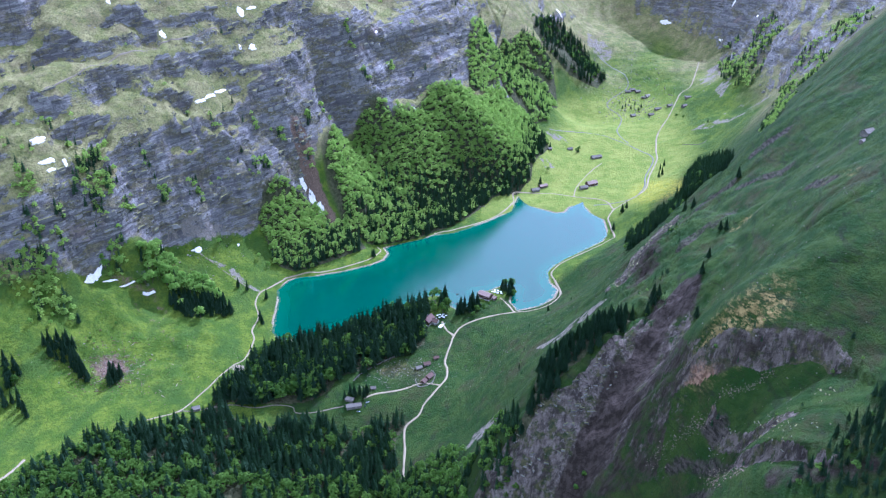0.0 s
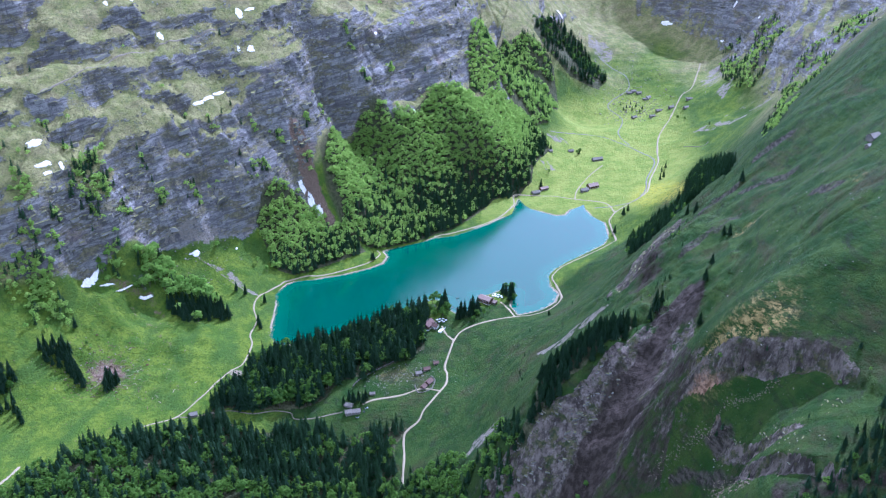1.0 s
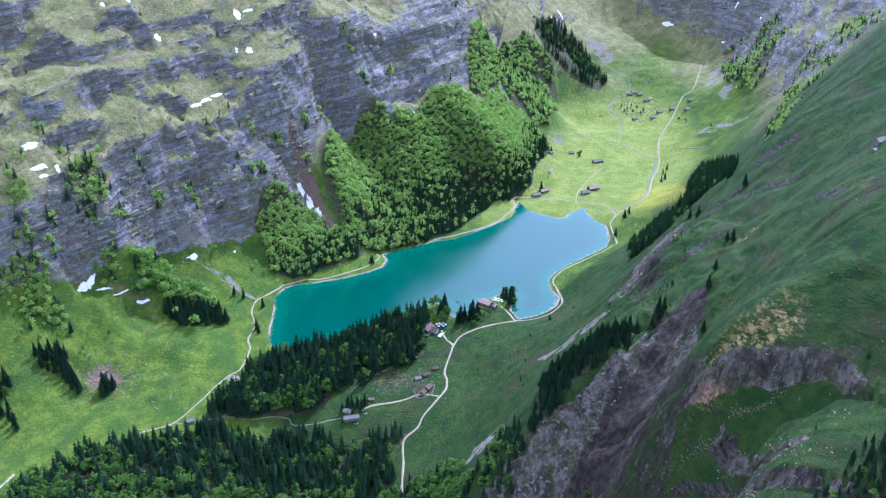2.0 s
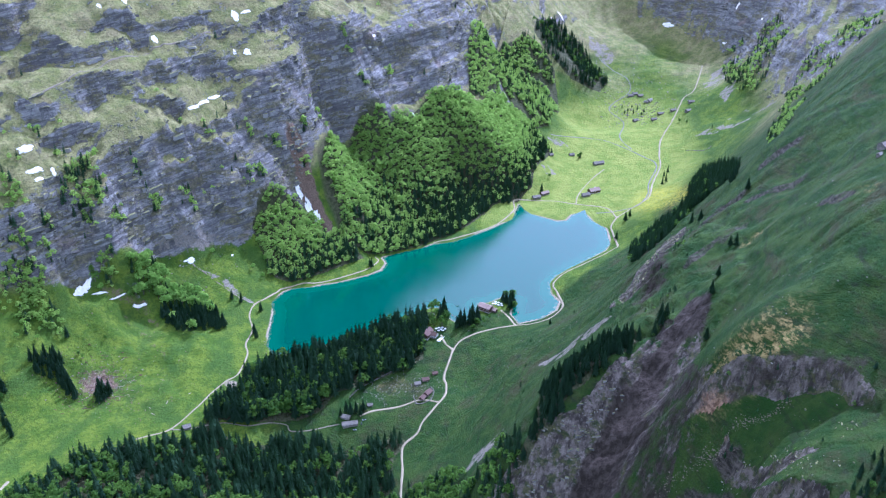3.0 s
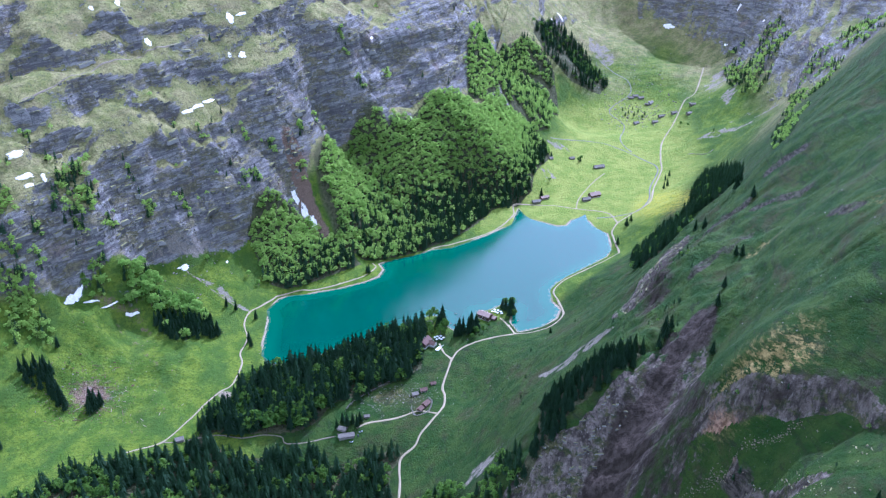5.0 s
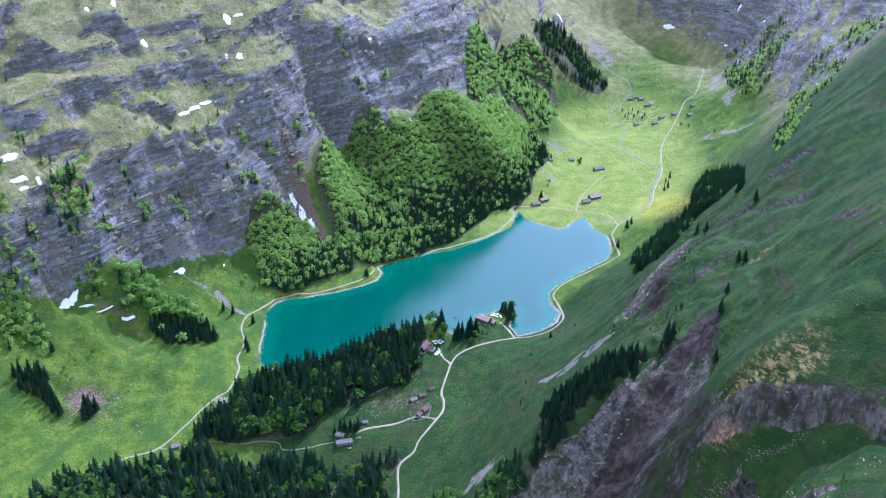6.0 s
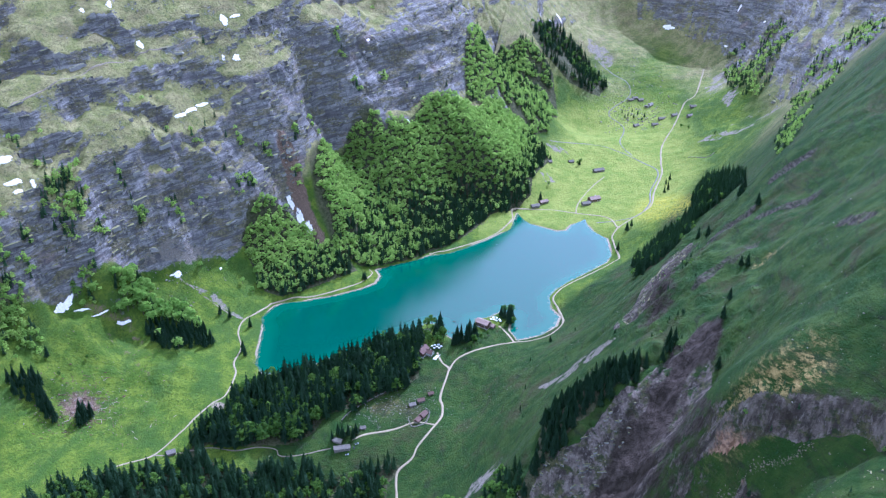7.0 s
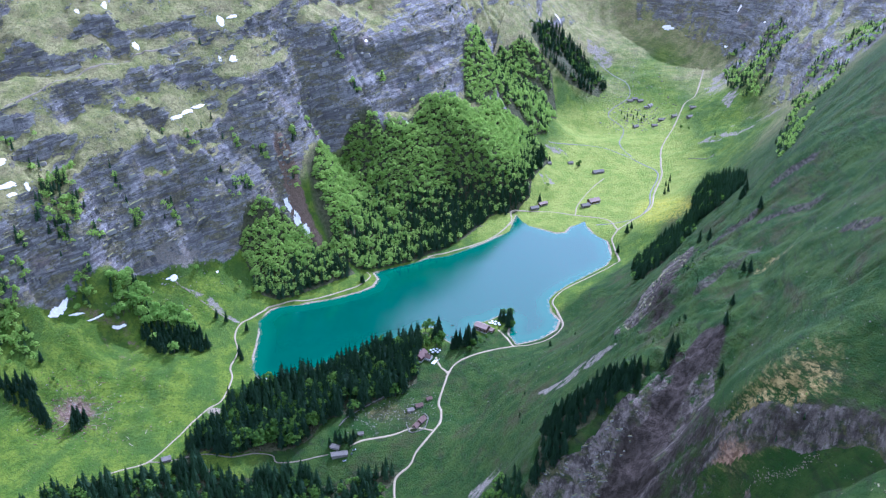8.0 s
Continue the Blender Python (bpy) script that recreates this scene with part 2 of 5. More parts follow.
PALE_ROOF = plain_material("pale_roof_sheets", (0.215, 0.150, 0.118), (0.320, 0.235, 0.190), 1.4, 0.92)
PLASTER = plain_material("white_plaster", (0.60, 0.58, 0.54), (0.76, 0.74, 0.70), 1.5, 0.9)
# darker copy of the beech leaves: cloud shade put into the colour
SHADED_LEAVES = leaf_material("shade_darkened_leaves", (0.042, 0.098, 0.014), (0.140, 0.235, 0.034), (0.21, 0.35, 0.04))
WHITE = plain_material("white_cloth", (0.74, 0.74, 0.72), (0.84, 0.84, 0.82), 0.6, 0.85)
RED_WOOD = plain_material("red_boards", (0.26, 0.075, 0.045), (0.38, 0.125, 0.075), 0.5, 0.8)
GLASS = plain_material("dark_window_glass", (0.02, 0.025, 0.03), (0.03, 0.035, 0.045), 1.0, 0.1, bump=0.0)
METAL = plain_material("dark_metal", (0.05, 0.05, 0.055), (0.09, 0.09, 0.10), 0.5, 0.4)
CAR_PAINT = plain_material("silver_car_paint", (0.50, 0.51, 0.53), (0.58, 0.59, 0.60), 1.0, 0.3, bump=0.0)
DARK_PAINT = plain_material("dark_car_paint", (0.03, 0.035, 0.05), (0.05, 0.055, 0.07), 1.0, 0.3, bump=0.0)
RUBBER = plain_material("tyre_rubber", (0.02, 0.02, 0.02), (0.035, 0.035, 0.035), 0.3, 0.9)

TAN_STONE = plain_material("tan_limestone", (0.115, 0.090, 0.058), (0.205, 0.165, 0.110), 0.9, 0.95, bump=0.6)
DEAD_WOOD = plain_material("bleached_dead_wood", (0.20, 0.160, 0.115), (0.33, 0.275, 0.21), 0.5, 0.9, (1, 1, 0.15))
DIRT = plain_material("forest_dirt", (0.13, 0.11, 0.075), (0.24, 0.20, 0.14), 1.1, 0.95)
# ---- landforms: metres, z = 0 is the lake's level ----
def noise2(x, y, seed=0):
    """Smooth value noise in the plane, -1 to 1."""
    xi, yi = np.floor(x), np.floor(y)
    fx, fy = x - xi, y - yi
    fx, fy = fx * fx * (3 - 2 * fx), fy * fy * (3 - 2 * fy)

    def h(a, b):
        v = np.sin(a * 127.1 + b * 311.7 + seed * 74.7) * 43758.5453
        return v - np.floor(v)
    top = h(xi, yi) * (1 - fx) + h(xi + 1, yi) * fx
    low = h(xi, yi + 1) * (1 - fx) + h(xi + 1, yi + 1) * fx
    return 2 * (top * (1 - fy) + low * fy) - 1


def fractal(x, y, size, octaves=4, seed=0):
    total, gain = 0.0 * x, 1.0
    for k in range(octaves):
        total = total + gain * noise2(x / size + 17.3 * k, y / size - 9.1 * k, seed + k)
        size, gain = size / 2.03, gain * 0.5
    return total


def ramp(v, a, b):
    v = np.clip((v - a) / (b - a), 0, 1)
    return v * v * (3 - 2 * v)


def along(line, x, y):
    """Distance to a line of (x, y, ...) points, the side (plus: right of its run) and how far along it lies (0 to 1)."""
    best = np.full(np.shape(x), 1e9)
    side, where = np.ones(np.shape(x)), np.zeros(np.shape(x))
    n = len(line) - 1
    for k in range(n):
        ax, ay, bx, by = *line[k][:2], *line[k + 1][:2]
        ux, uy = bx - ax, by - ay
        f = np.clip(((x - ax) * ux + (y - ay) * uy) / (ux * ux + uy * uy), 0, 1)
        d = np.hypot(x - ax - f * ux, y - ay - f * uy)
        near = d < best
        best = np.where(near, d, best)
        side = np.where(near, np.where((x - ax) * uy - (y - ay) * ux >= 0, 1, -1), side)
        where = np.where(near, (k + f) / n, where)
    return best, side, where


def inside(ring, x, y):
    hit = np.zeros(np.shape(x), bool)
    for k in range(len(ring)):
        (ax, ay), (bx, by) = ring[k - 1][:2], ring[k][:2]
        if ay != by:
            hit ^= ((ay > y) != (by > y)) & (x < (bx - ax) * (y - ay) / (by - ay) + ax)
    return hit


LAKE = [(139, 1656), (148, 1627), (159, 1606), (184, 1587), (204, 1572), (223, 1574), (236, 1600), (265, 1626), (265, 1599), (272, 1573), (292, 1538), (289, 1471),
        (276, 1445), (239, 1409), (200, 1372), (179, 1348), (165, 1322), (164, 1287), (173, 1260), (165, 1234), (142, 1209), (105, 1195), (96, 1222), (104, 1265),
        (86, 1279), (66, 1261), (46, 1256), (40, 1213), (11, 1198), (-2, 1214), (-10, 1242), (-29, 1243), (-50, 1218), (-88, 1200), (-143, 1159), (-177, 1136), (-218, 1110),
        (-253, 1111), (-266, 1133), (-270, 1187), (-273, 1231), (-282, 1262), (-268, 1296), (-252, 1309), (-222, 1314), (-179, 1329), (-135, 1353),
        (-114, 1371), (-107, 1398), (-116, 1419), (-92, 1437), (-53, 1455), (-29, 1473), (7, 1483), (70, 1531), (120, 1582)]
VALLEY_FLOOR = [(202, 1653, 4), (284, 1669, 6), (322, 1821, 11), (252, 1759, 8), (386, 1758, 10), (461, 1871, 19), (377, 2025, 19), (513, 2093, 29), (299, 2117, 17),
                (432, 2231, 32), (573, 2183, 50), (380, 2430, 67), (530, 2377, 75), (655, 2333, 82), (727, 2414, 129), (332, 1593, 7), (511, 1979, 30),
                (182, 1702, 8), (226, 1866, 26), (440, 2584, 112), (326, 2604, 180), (660, 2535, 112), (540, 2560, 104), (450, 2740, 146), (530, 2720, 140), (588, 2650, 130)]
MEADOW = [(-546, 1025, 35), (-468, 1034, 2), (-494, 967, 1), (-351, 1081, 7), (-460, 1179, 29), (-549, 1106, 66), (-506, 1141, 64), (-465, 1198, 69), (-416, 1129, 16),
          (-388, 1199, 20), (-336, 1231, 12), (-310, 1179, 4), (-329, 947, -5), (-606, 914, 12), (-609, 1023, 64), (-293, 1106, 3), (-381, 1017, 0), (-353, 1290, 36),
          (-302, 1290, 16), (-267, 1343, 19)]
LOWER_FOREST = [(-410, 824, -3), (-534, 773, 2), (-268, 895, -33), (-128, 983, -22), (-206, 974, -25), (-117, 949, -38), (-59, 928, -35), (-56, 894, -34),
                (-11, 848, -7), (-16, 1018, -13), (-6, 1079, -10), (-78, 1059, -14), (13, 1130, -4), (36, 1041, -7), (-179, 1054, -9), (-250, 1027, -7), (-108, 1109, -3),
                (-225, 743, -59), (-86, 700, -77), (-410, 623, -57)]
GRASS_SLOPE = [(53, 1150, 2), (80, 1037, 28), (127, 955, 91), (71, 899, 58), (49, 854, 44), (175, 1009, 114), (143, 1110, 44), (222, 1158, 75), (256, 1274, 53),
               (325, 1397, 43), (366, 1494, 46), (290, 1329, 51)]
SPUR = [(87, 718, 171), (104, 722, 178), (120, 719, 191), (138, 738, 204), (164, 757, 222), (195, 797, 223), (221, 891, 216), (247, 944, 238), (328, 1117, 217), (369, 1259, 152),
        (437, 1424, 112)]
SPUR_FACE = [(42, 692, 91), (76, 654, 77), (108, 647, 106), (144, 716, 179), (146, 662, 151), (170, 651, 191), (204, 721, 204), (192, 579, 207), (122, 549, 101), (66, 578, 26), (5, 733, 17)]
HILL = [(232, 475, 303), (251, 474, 319), (287, 529, 327), (231, 629, 324), (281, 607, 352), (298, 603, 365), (273, 692, 329), (310, 693, 366),
        (260, 803, 273), (310, 852, 294), (337, 848, 326), (411, 921, 357), (360, 1068, 274), (428, 1064, 349), (479, 1033, 394), (358, 700, 411), (215, 681, 273),
        (448, 911, 395), (552, 1054, 454), (484, 1195, 333), (535, 1334, 302), (395, 513, 402)]
FAR_SIDE = [(520, 1701, 61), (580, 1927, 65), (671, 1902, 111), (725, 1851, 198), (797, 1884, 281), (886, 1923, 296), (783, 2108, 233), (747, 2213, 148),
            (732, 2319, 110), (604, 1684, 151), (686, 1589, 290), (823, 2275, 220)]
FOREST_SLOPE = [(-188, 1479, 80), (-96, 1553, 34), (-108, 1638, 107), (-45, 1673, 119), (43, 1748, 150), (86, 1711, 93), (41, 1662, 35), (134, 1955, 127),
                (179, 1874, 55), (196, 2086, 106), (152, 2262, 173), (302, 2326, 126), (9, 1573, 14), (96, 1632, 12), (-147, 1455, 23), (-198, 1398, 25), (-183, 1559, 103)]
CLIFF_FOOT = [(-622, 1090, 109), (-537, 1163, 85), (-453, 1270, 88), (-387, 1322, 85), (-349, 1347, 63), (-242, 1464, 72), (-256, 1489, 128), (-215, 1643, 153), (-75, 1727, 171),
              (21, 1812, 187), (90, 2103, 174)]
CLIFF_TOP = [(-570, 1159, 172), (-522, 1215, 166), (-494, 1255, 164), (-407, 1331, 148), (-469, 1331, 216), (-329, 1427, 168), (-365, 1453, 227), (-302, 1501, 193),
             (-237, 1621, 235), (-208, 1695, 305), (-151, 1790, 311), (-63, 1855, 305), (44, 1965, 284), (70, 2080, 270)]
TERRACES = [(-589, 1221, 235), (-550, 1274, 263), (-516, 1359, 295), (-409, 1495, 254), (-424, 1486, 328), (-481, 1495, 365), (-350, 1585, 325), (-306, 1532, 301),
            (-579, 1342, 336), (-615, 1362, 366), (-639, 1386, 419), (-563, 1452, 413), (-453, 1528, 407), (-359, 1592, 384), (-278, 1675, 338), (-166, 1899, 345),
            (-716, 1178, 267)]
SUMMITS = [(-880, 1476, 592), (-584, 1765, 581), (-195, 2192, 506), (88, 2608, 428), (400, 3150, 380), (705, 2765, 363), (901, 2543, 392), (1079, 2091, 539),
           (967, 1432, 631), (761, 1051, 638), (689, 863, 602), (437, 436, 451), (225, 351, 254), (-75, 347, -56), (-415, 192, -38), (-845, 405, 56), (-937, 870, 310), (-764, 708, 85),
           (-1283, 1194, 658), (19, -309, -75), (615, -109, 470), (-664, -427, 94), (690, 3353, 613), (-291, 3044, 640), (1518, 2927, 752)]
# old snow: x, y, metres along the slope, metres up the slope
SNOWS = [(-557, 1475, 8, 8), (-526, 1508, 12, 12), (-371, 1598, 14, 22), (-354, 1619, 26, 6), (-480, 1487, 12, 16), (-348, 1563, 14, 15), (-367, 1552, 7, 12), (-417, 1440, 27, 6), (-406, 1459, 30, 6), (-393, 1483, 27, 6), (-604, 1235, 26, 12), (-589, 1218, 24, 9), (-569, 1230, 8, 14), (-583, 1211, 14, 6), (-530, 1160, 36, 17), (-508, 1165, 24, 3.5), (-486, 1172, 30, 3), (-460, 1184, 22, 6), (-408, 1284, 18, 11), (-352, 1326, 5, 4), (-261, 1471, 12, 28), (-247, 1465, 14, 36), (-231, 1455, 17, 34), (-68, 1720, 4, 18), (319, 2599, 9, 42), (632, 2627, 46, 16), (741, 2429, 18, 7), (787, 2500, 8, 22), (812, 2368, 9, 7), (289, 2543, 8, 9), (-146, 1789, 10, 7)]
SHELVES = [(-490, 1337, 50), (-430, 1504, 55), (-362, 1588, 60), (-584, 1332, 40), (-598, 1203, 55), (-512, 1424, 35), (-580, 1420, 40), (-477, 1520, 45), (-269, 1689, 50)]
SCARP = [(201, 633), (216, 618), (234, 607), (251, 592), (268, 582), (280, 571), (287, 559), (290, 545)]
# rock steps of the bedded mountain: the height and the line of each
LEDGES = [(38, [(-628, 1270), (-610, 1289), (-588, 1311), (-564, 1340), (-532, 1376), (-506, 1409)]),
          (34, [(-643, 1341), (-624, 1367), (-597, 1385), (-567, 1398), (-536, 1425)]),
          (36, [(-541, 1452), (-521, 1472), (-500, 1481), (-485, 1483)]),
          (17, [(-529, 1429), (-503, 1463), (-480, 1503), (-433, 1546), (-374, 1580)]),
          (28, [(-506, 1412), (-472, 1451), (-435, 1481), (-396, 1514), (-352, 1533)]),
          (26, [(-472, 1403), (-443, 1423), (-421, 1446), (-386, 1490), (-350, 1512)]),
          (20, [(-423, 1392), (-387, 1439), (-356, 1480), (-330, 1517)]),
          (22, [(-604, 1260), (-574, 1280), (-547, 1309), (-523, 1342)]),
          (15, [(-557, 1268), (-537, 1295), (-520, 1327)]),
          (26, [(-347, 1587), (-322, 1624), (-283, 1708), (-235, 1847)]),
          (30, [(-315, 1548), (-262, 1610), (-214, 1676), (-160, 1768), (-76, 1832), (30, 1935)]),
          (50, [(-700, 1322), (-681, 1350), (-656, 1375), (-644, 1409)]),
          (30, [(-519, 1271), (-493, 1311), (-465, 1341), (-451, 1367), (-418, 1386)]),
          (26, [(-456, 1324), (-412, 1367), (-367, 1416), (-335, 1483)]),
          (24, [(-272, 1697), (-223, 1835), (-140, 1973)])]


GULLY = [(240, 788), (217, 765), (197, 747), (164, 704), (136, 674), (115, 651), (97, 612)]
LOW_SCARP = [(219, 520), (222, 504), (231, 481), (245, 464), (258, 452)]
BENCH = [(216, 580), (220, 556), (226, 538), (233, 528), (246, 518)]


def spline(points, give):
    """A thin plate laid through points in the plan, passing each with its own give."""
    p = np.array(points, float)
    q = p[:, :2] / 1000
    r = ((q[:, None] - q[None]) ** 2).sum(2)
    n = len(q)
    a = np.zeros((n + 3, n + 3))
    a[:n, :n] = r * np.log(r + 1e-9) + np.diag(give)
    a[:n, n:] = np.c_[np.ones(n), q]
    a[n:, :n] = a[:n, n:].T
    w = np.linalg.solve(a, np.r_[p[:, 2], 0, 0, 0])

    def height(x, y):
        u, v = x / 1000, y / 1000
        z = w[n] + w[n + 1] * u + w[n + 2] * v
        for k in range(n):
            d = (u - q[k, 0]) ** 2 + (v - q[k, 1]) ** 2
            z = z + w[k] * d * np.log(d + 1e-9)
        return z
    return height


def scarp_drop(x, y):
    """The overhung limestone scarp on the near hill."""
    d, side, s = along(SCARP, x, y)
    d = d + 2.5 * fractal(x, y, 14, 2, 5)
    high = np.interp(s, [0, 0.2, 0.45, 0.75, 0.93, 1], [3, 14, 20, 17, 16, 7])
    z = np.where(side > 0, -high * ramp(d, 0, 5) * np.exp(-np.maximum(d, 0) / 55), 0.0)
    for line, tall in ((LOW_SCARP, 15.0), (BENCH, 8.0)):
        d, side, s = along(line, x, y)
        d = d + 2.5 * fractal(x, y, 12, 2, 6)
        z = z - np.where(side > 0, tall * np.sin(np.pi * np.clip(s, 0.04, 0.96)) ** 0.5 * ramp(d, 0, 4) * np.exp(-np.maximum(d, 0) / 26), 0.0)
    return z


def ledge_steps(x, y):
    """Rock steps: the ground rises behind each line and falls before it, and eases back to the slope."""
    z = 0.0 * x
    near = (x < 120) & (x > -780) & (y > 1180) & (y < 2200)
    if not near.any():
        return z
    px, py = x[near], y[near]
    wobble = 6 * fractal(px, py, 38, 3, 101) + 2.5 * fractal(px, py, 11, 2, 104)
    total = 0.0 * px
    for tall, line in LEDGES:
        d, side, s = along(line, px, py)
        back = -side * d + wobble
        total = total + tall * (ramp(back, -0.22 * tall, 0.22 * tall) - 0.5) * np.exp(-(back / (1.15 * tall)) ** 2) * np.sin(np.pi * np.clip(s, 0.03, 0.97)) ** 0.5
    z[near] = total
    return z


SHORE = [(a, b, 0.6) for a, b in LAKE]
CONTROL = [p for line in (SHORE, VALLEY_FLOOR, MEADOW, LOWER_FOREST, GRASS_SLOPE, SPUR, SPUR_FACE, HILL, FAR_SIDE, FOREST_SLOPE, CLIFF_FOOT, CLIFF_TOP, TERRACES, SUMMITS)
           for p in line]
_c = np.array(CONTROL, float)
_c[:, 2] -= scarp_drop(_c[:, 0], _c[:, 1])
_give = np.full(len(_c), 1e-4)
_give[-len(CLIFF_TOP + TERRACES + SUMMITS):-len(SUMMITS)] = 0.001
_give[-len(TERRACES + SUMMITS):-len(SUMMITS)] = 0.008
PLATE = spline(_c, _give)


def land(x, y):
    """The height of the ground."""
    x, y = np.asarray(x, float), np.asarray(y, float)
    cx, cy = np.clip(x, -1600, 1900), np.clip(y, -700, 3300)
    z = np.clip(PLATE(cx, cy), -120, 900)
    d, side, s = along(CLIFF_FOOT, x, y)
    wall = ramp(-side * d, -8, 25) * ramp(y, 1031, 1130)
    # ledges and walls of the stratified left-hand mountain
    calm = 0.0 * x
    for a, b, r in SHELVES:
        calm = np.maximum(calm, 0.8 * np.exp(-(((x - a) ** 2 + (y - b) ** 2) / r ** 2) ** 2))
    for a, b, r, w in SNOWS:
        calm = np.maximum(calm, np.exp(-(((x - a) ** 2 + (y - b) ** 2) / (0.7 * max(r, w) + 4) ** 2) ** 2))
    face = ramp(s, 0.06, 0.14) * ramp(s, 0.62, 0.5)
    back = np.where(side < 0, d, -d) + 7 * fractal(x, y, 45, 3, 71)
    z = z + (1 - calm) * face * 20 * ramp(back, 0, 16) * ramp(back, 80, 22) * ramp(y, 1105, 1160)
    z = z + 1.12 * (1 - calm) * ledge_steps(np.atleast_1d(x), np.atleast_1d(y)).reshape(np.shape(x))
    zz = z + 9 * fractal(x, y, 210, 3, 3) + 5 * fractal(x, y, 55, 3, 4) - 0.13 * x
    period = 38.0
    u = zz / period + 0.3 * noise2(x / 300, y / 300, 8)
    f = u - np.floor(u)
    step = np.floor(u) + np.where(f < 0.55, f * 0.36, 0.198 + (f - 0.55) * 1.782)
    v = (zz + 3 * fractal(x, y, 60, 2, 27)) / 13.0
    g = v - np.floor(v)
    little = np.floor(v) + np.where(g < 0.5, g * 0.4, 0.2 + (g - 0.5) * 1.6)
    strong = 0.50 * (0.25 + 1.05 * ramp(noise2(x / 110, y / 110, 13), -0.6, 0.5)) * (1 - 0.6 * face * ramp(back, 60, 15))
    cleft = np.abs(fractal(x + 0.5 * y, y * 0.35, 95, 4, 21))
    z = z + wall * (1 - calm) * (strong * ((step - u) * period + 0.95 * (little - v) * 13.0) - 5.0 * np.clip(0.3 - cleft, 0, 1) / 0.3 + 3.0 * fractal(x, y, 34, 4, 31) + 1.6 * fractal(x, y, 11, 2, 37))
    # buttresses and recesses of the great wall
    run, deep = 0.64 * x + 0.77 * y, 0.77 * x - 0.64 * y
    z = z + wall * (1 - calm) * ramp(z, 340, 230) * ramp(z, 60, 110) * ((9 + 9 * ramp(z, 240, 150)) * fractal(run, 0.3 * deep, 70, 3, 111) - (6 + 5 * ramp(z, 240, 150)) * np.clip(0.2 - np.abs(fractal(run, 0.2 * deep, 60, 2, 115)), 0, 1) / 0.2)
    crags = np.maximum(ramp(y, 2370, 2540) * ramp(z, 125, 180), ramp(x, 670, 755) * ramp(y, 1630, 1790))
    z = z + crags * (9 * fractal(x, y, 75, 4, 57) - 10 * np.clip(0.3 - np.abs(fractal(x - 0.4 * y, 0.3 * y, 80, 3, 58)), 0, 1) / 0.3)
    z = z + scarp_drop(x, y)
    # the summits stand far above what the flight sees
    z = z + 480 * ramp(z, 480, 680) * ramp(x, 150, -150) * ramp(y, 1450, 1800)
    rough = 0.22 + 0.78 * ramp(z, 2, 40)
    hill = ramp(x, 60, 200) * ramp(z, 60, 160) * ramp(y, 1500, 1200)
    bench = np.abs(fractal(x, y, 120, 3, 61))
    z = z + hill * (4.0 * fractal(x, y, 85, 4, 62) - 5.0 * np.clip(0.25 - bench, 0, 1) / 0.25)
    z = z + rough * (1 - 0.6 * wall) * (2.6 * fractal(x, y, 70, 4, 11) + 0.5 * fractal(x, y, 9, 2, 15))
    lea = ramp(x, -300, -370) * ramp(y, 940, 1000) * ramp(y, 1260, 1190)
    z = z + lea * (7.0 * fractal(x + 0.4 * y, y, 85, 3, 44) + 1.1 * fractal(x, y, 16, 2, 45))
    # ribs and runnels of the bare gully, and small steps in the grass above it
    gully, _, _ = along(GULLY, x, y)
    aside = 0.77 * x - 0.63 * y
    downhill = 0.63 * x + 0.77 * y
    z = z + np.exp(-(gully / 38) ** 2) * (5.5 * fractal(aside, 0.16 * downhill, 19, 3, 121) - 3.5 * np.clip(0.25 - np.abs(fractal(aside, 0.1 * downhill, 24, 2, 125)), 0, 1) / 0.25)
    z = z + hill * 1.1 * fractal(0.3 * aside, downhill, 15, 3, 131)
    spur, sside, _ = along(SPUR, x, y)
    z = z + np.exp(-(spur / 60) ** 2) * (4.5 * fractal(x, y, 20, 3, 41))
    shore, _, _ = along(LAKE + LAKE[:1], x, y)
    wet = inside(LAKE, x, y)
    bank = 0.35 + np.minimum(shore * 0.09, 1.0)
    z = np.where(wet, -np.minimum(0.25 + shore * 0.22, 16), np.where(shore < 14, np.maximum(np.minimum(z, bank + np.maximum(shore - 4, 0) * 0.9), bank), np.where(shore < 40, np.maximum(z, 1.0 - 0.15 * (shore - 14)), z)))
    return z
# ---- end of landforms ----

# ---- stands of trees, as rings in the plan ----
LOWER_WOOD = [(-600, 640), (-540, 735), (-497, 820), (-475, 846), (-424, 887), (-396, 913), (-375, 904), (-344, 913), (-318, 917), (-314, 954), (-303, 979), (-291, 947), (-263, 936), (-208, 948),
              (-165, 945), (-136, 935), (-109, 948), (-74, 960), (-52, 950), (-71, 926), (-68, 793), (-105, 721)]
LAKE_BELT = [(-312, 962), (-310, 1002), (-289, 1020), (-271, 1057), (-248, 1087), (-215, 1099), (-175, 1122), (-125, 1149), (-79, 1189), (-45, 1209), (-32, 1192), (-41, 1145), (-36, 1110), (-72, 1082),
             (-116, 1050), (-153, 1033), (-171, 999), (-198, 985), (-253, 975), (-293, 968)]
TRACKSIDE = [(-48, 773), (-43, 858), (-15, 865), (5, 853), (18, 830), (4, 799), (31, 764), (13, 707)]
SPUR_FOOT = [(31, 680), (31, 763), (44, 801), (60, 773), (70, 702), (59, 664)]
SPUR_WOOD = [(64, 708), (80, 726), (93, 775), (116, 799), (145, 788), (171, 813), (190, 811), (192, 786), (172, 770), (141, 749), (114, 733), (88, 716), (72, 700)]
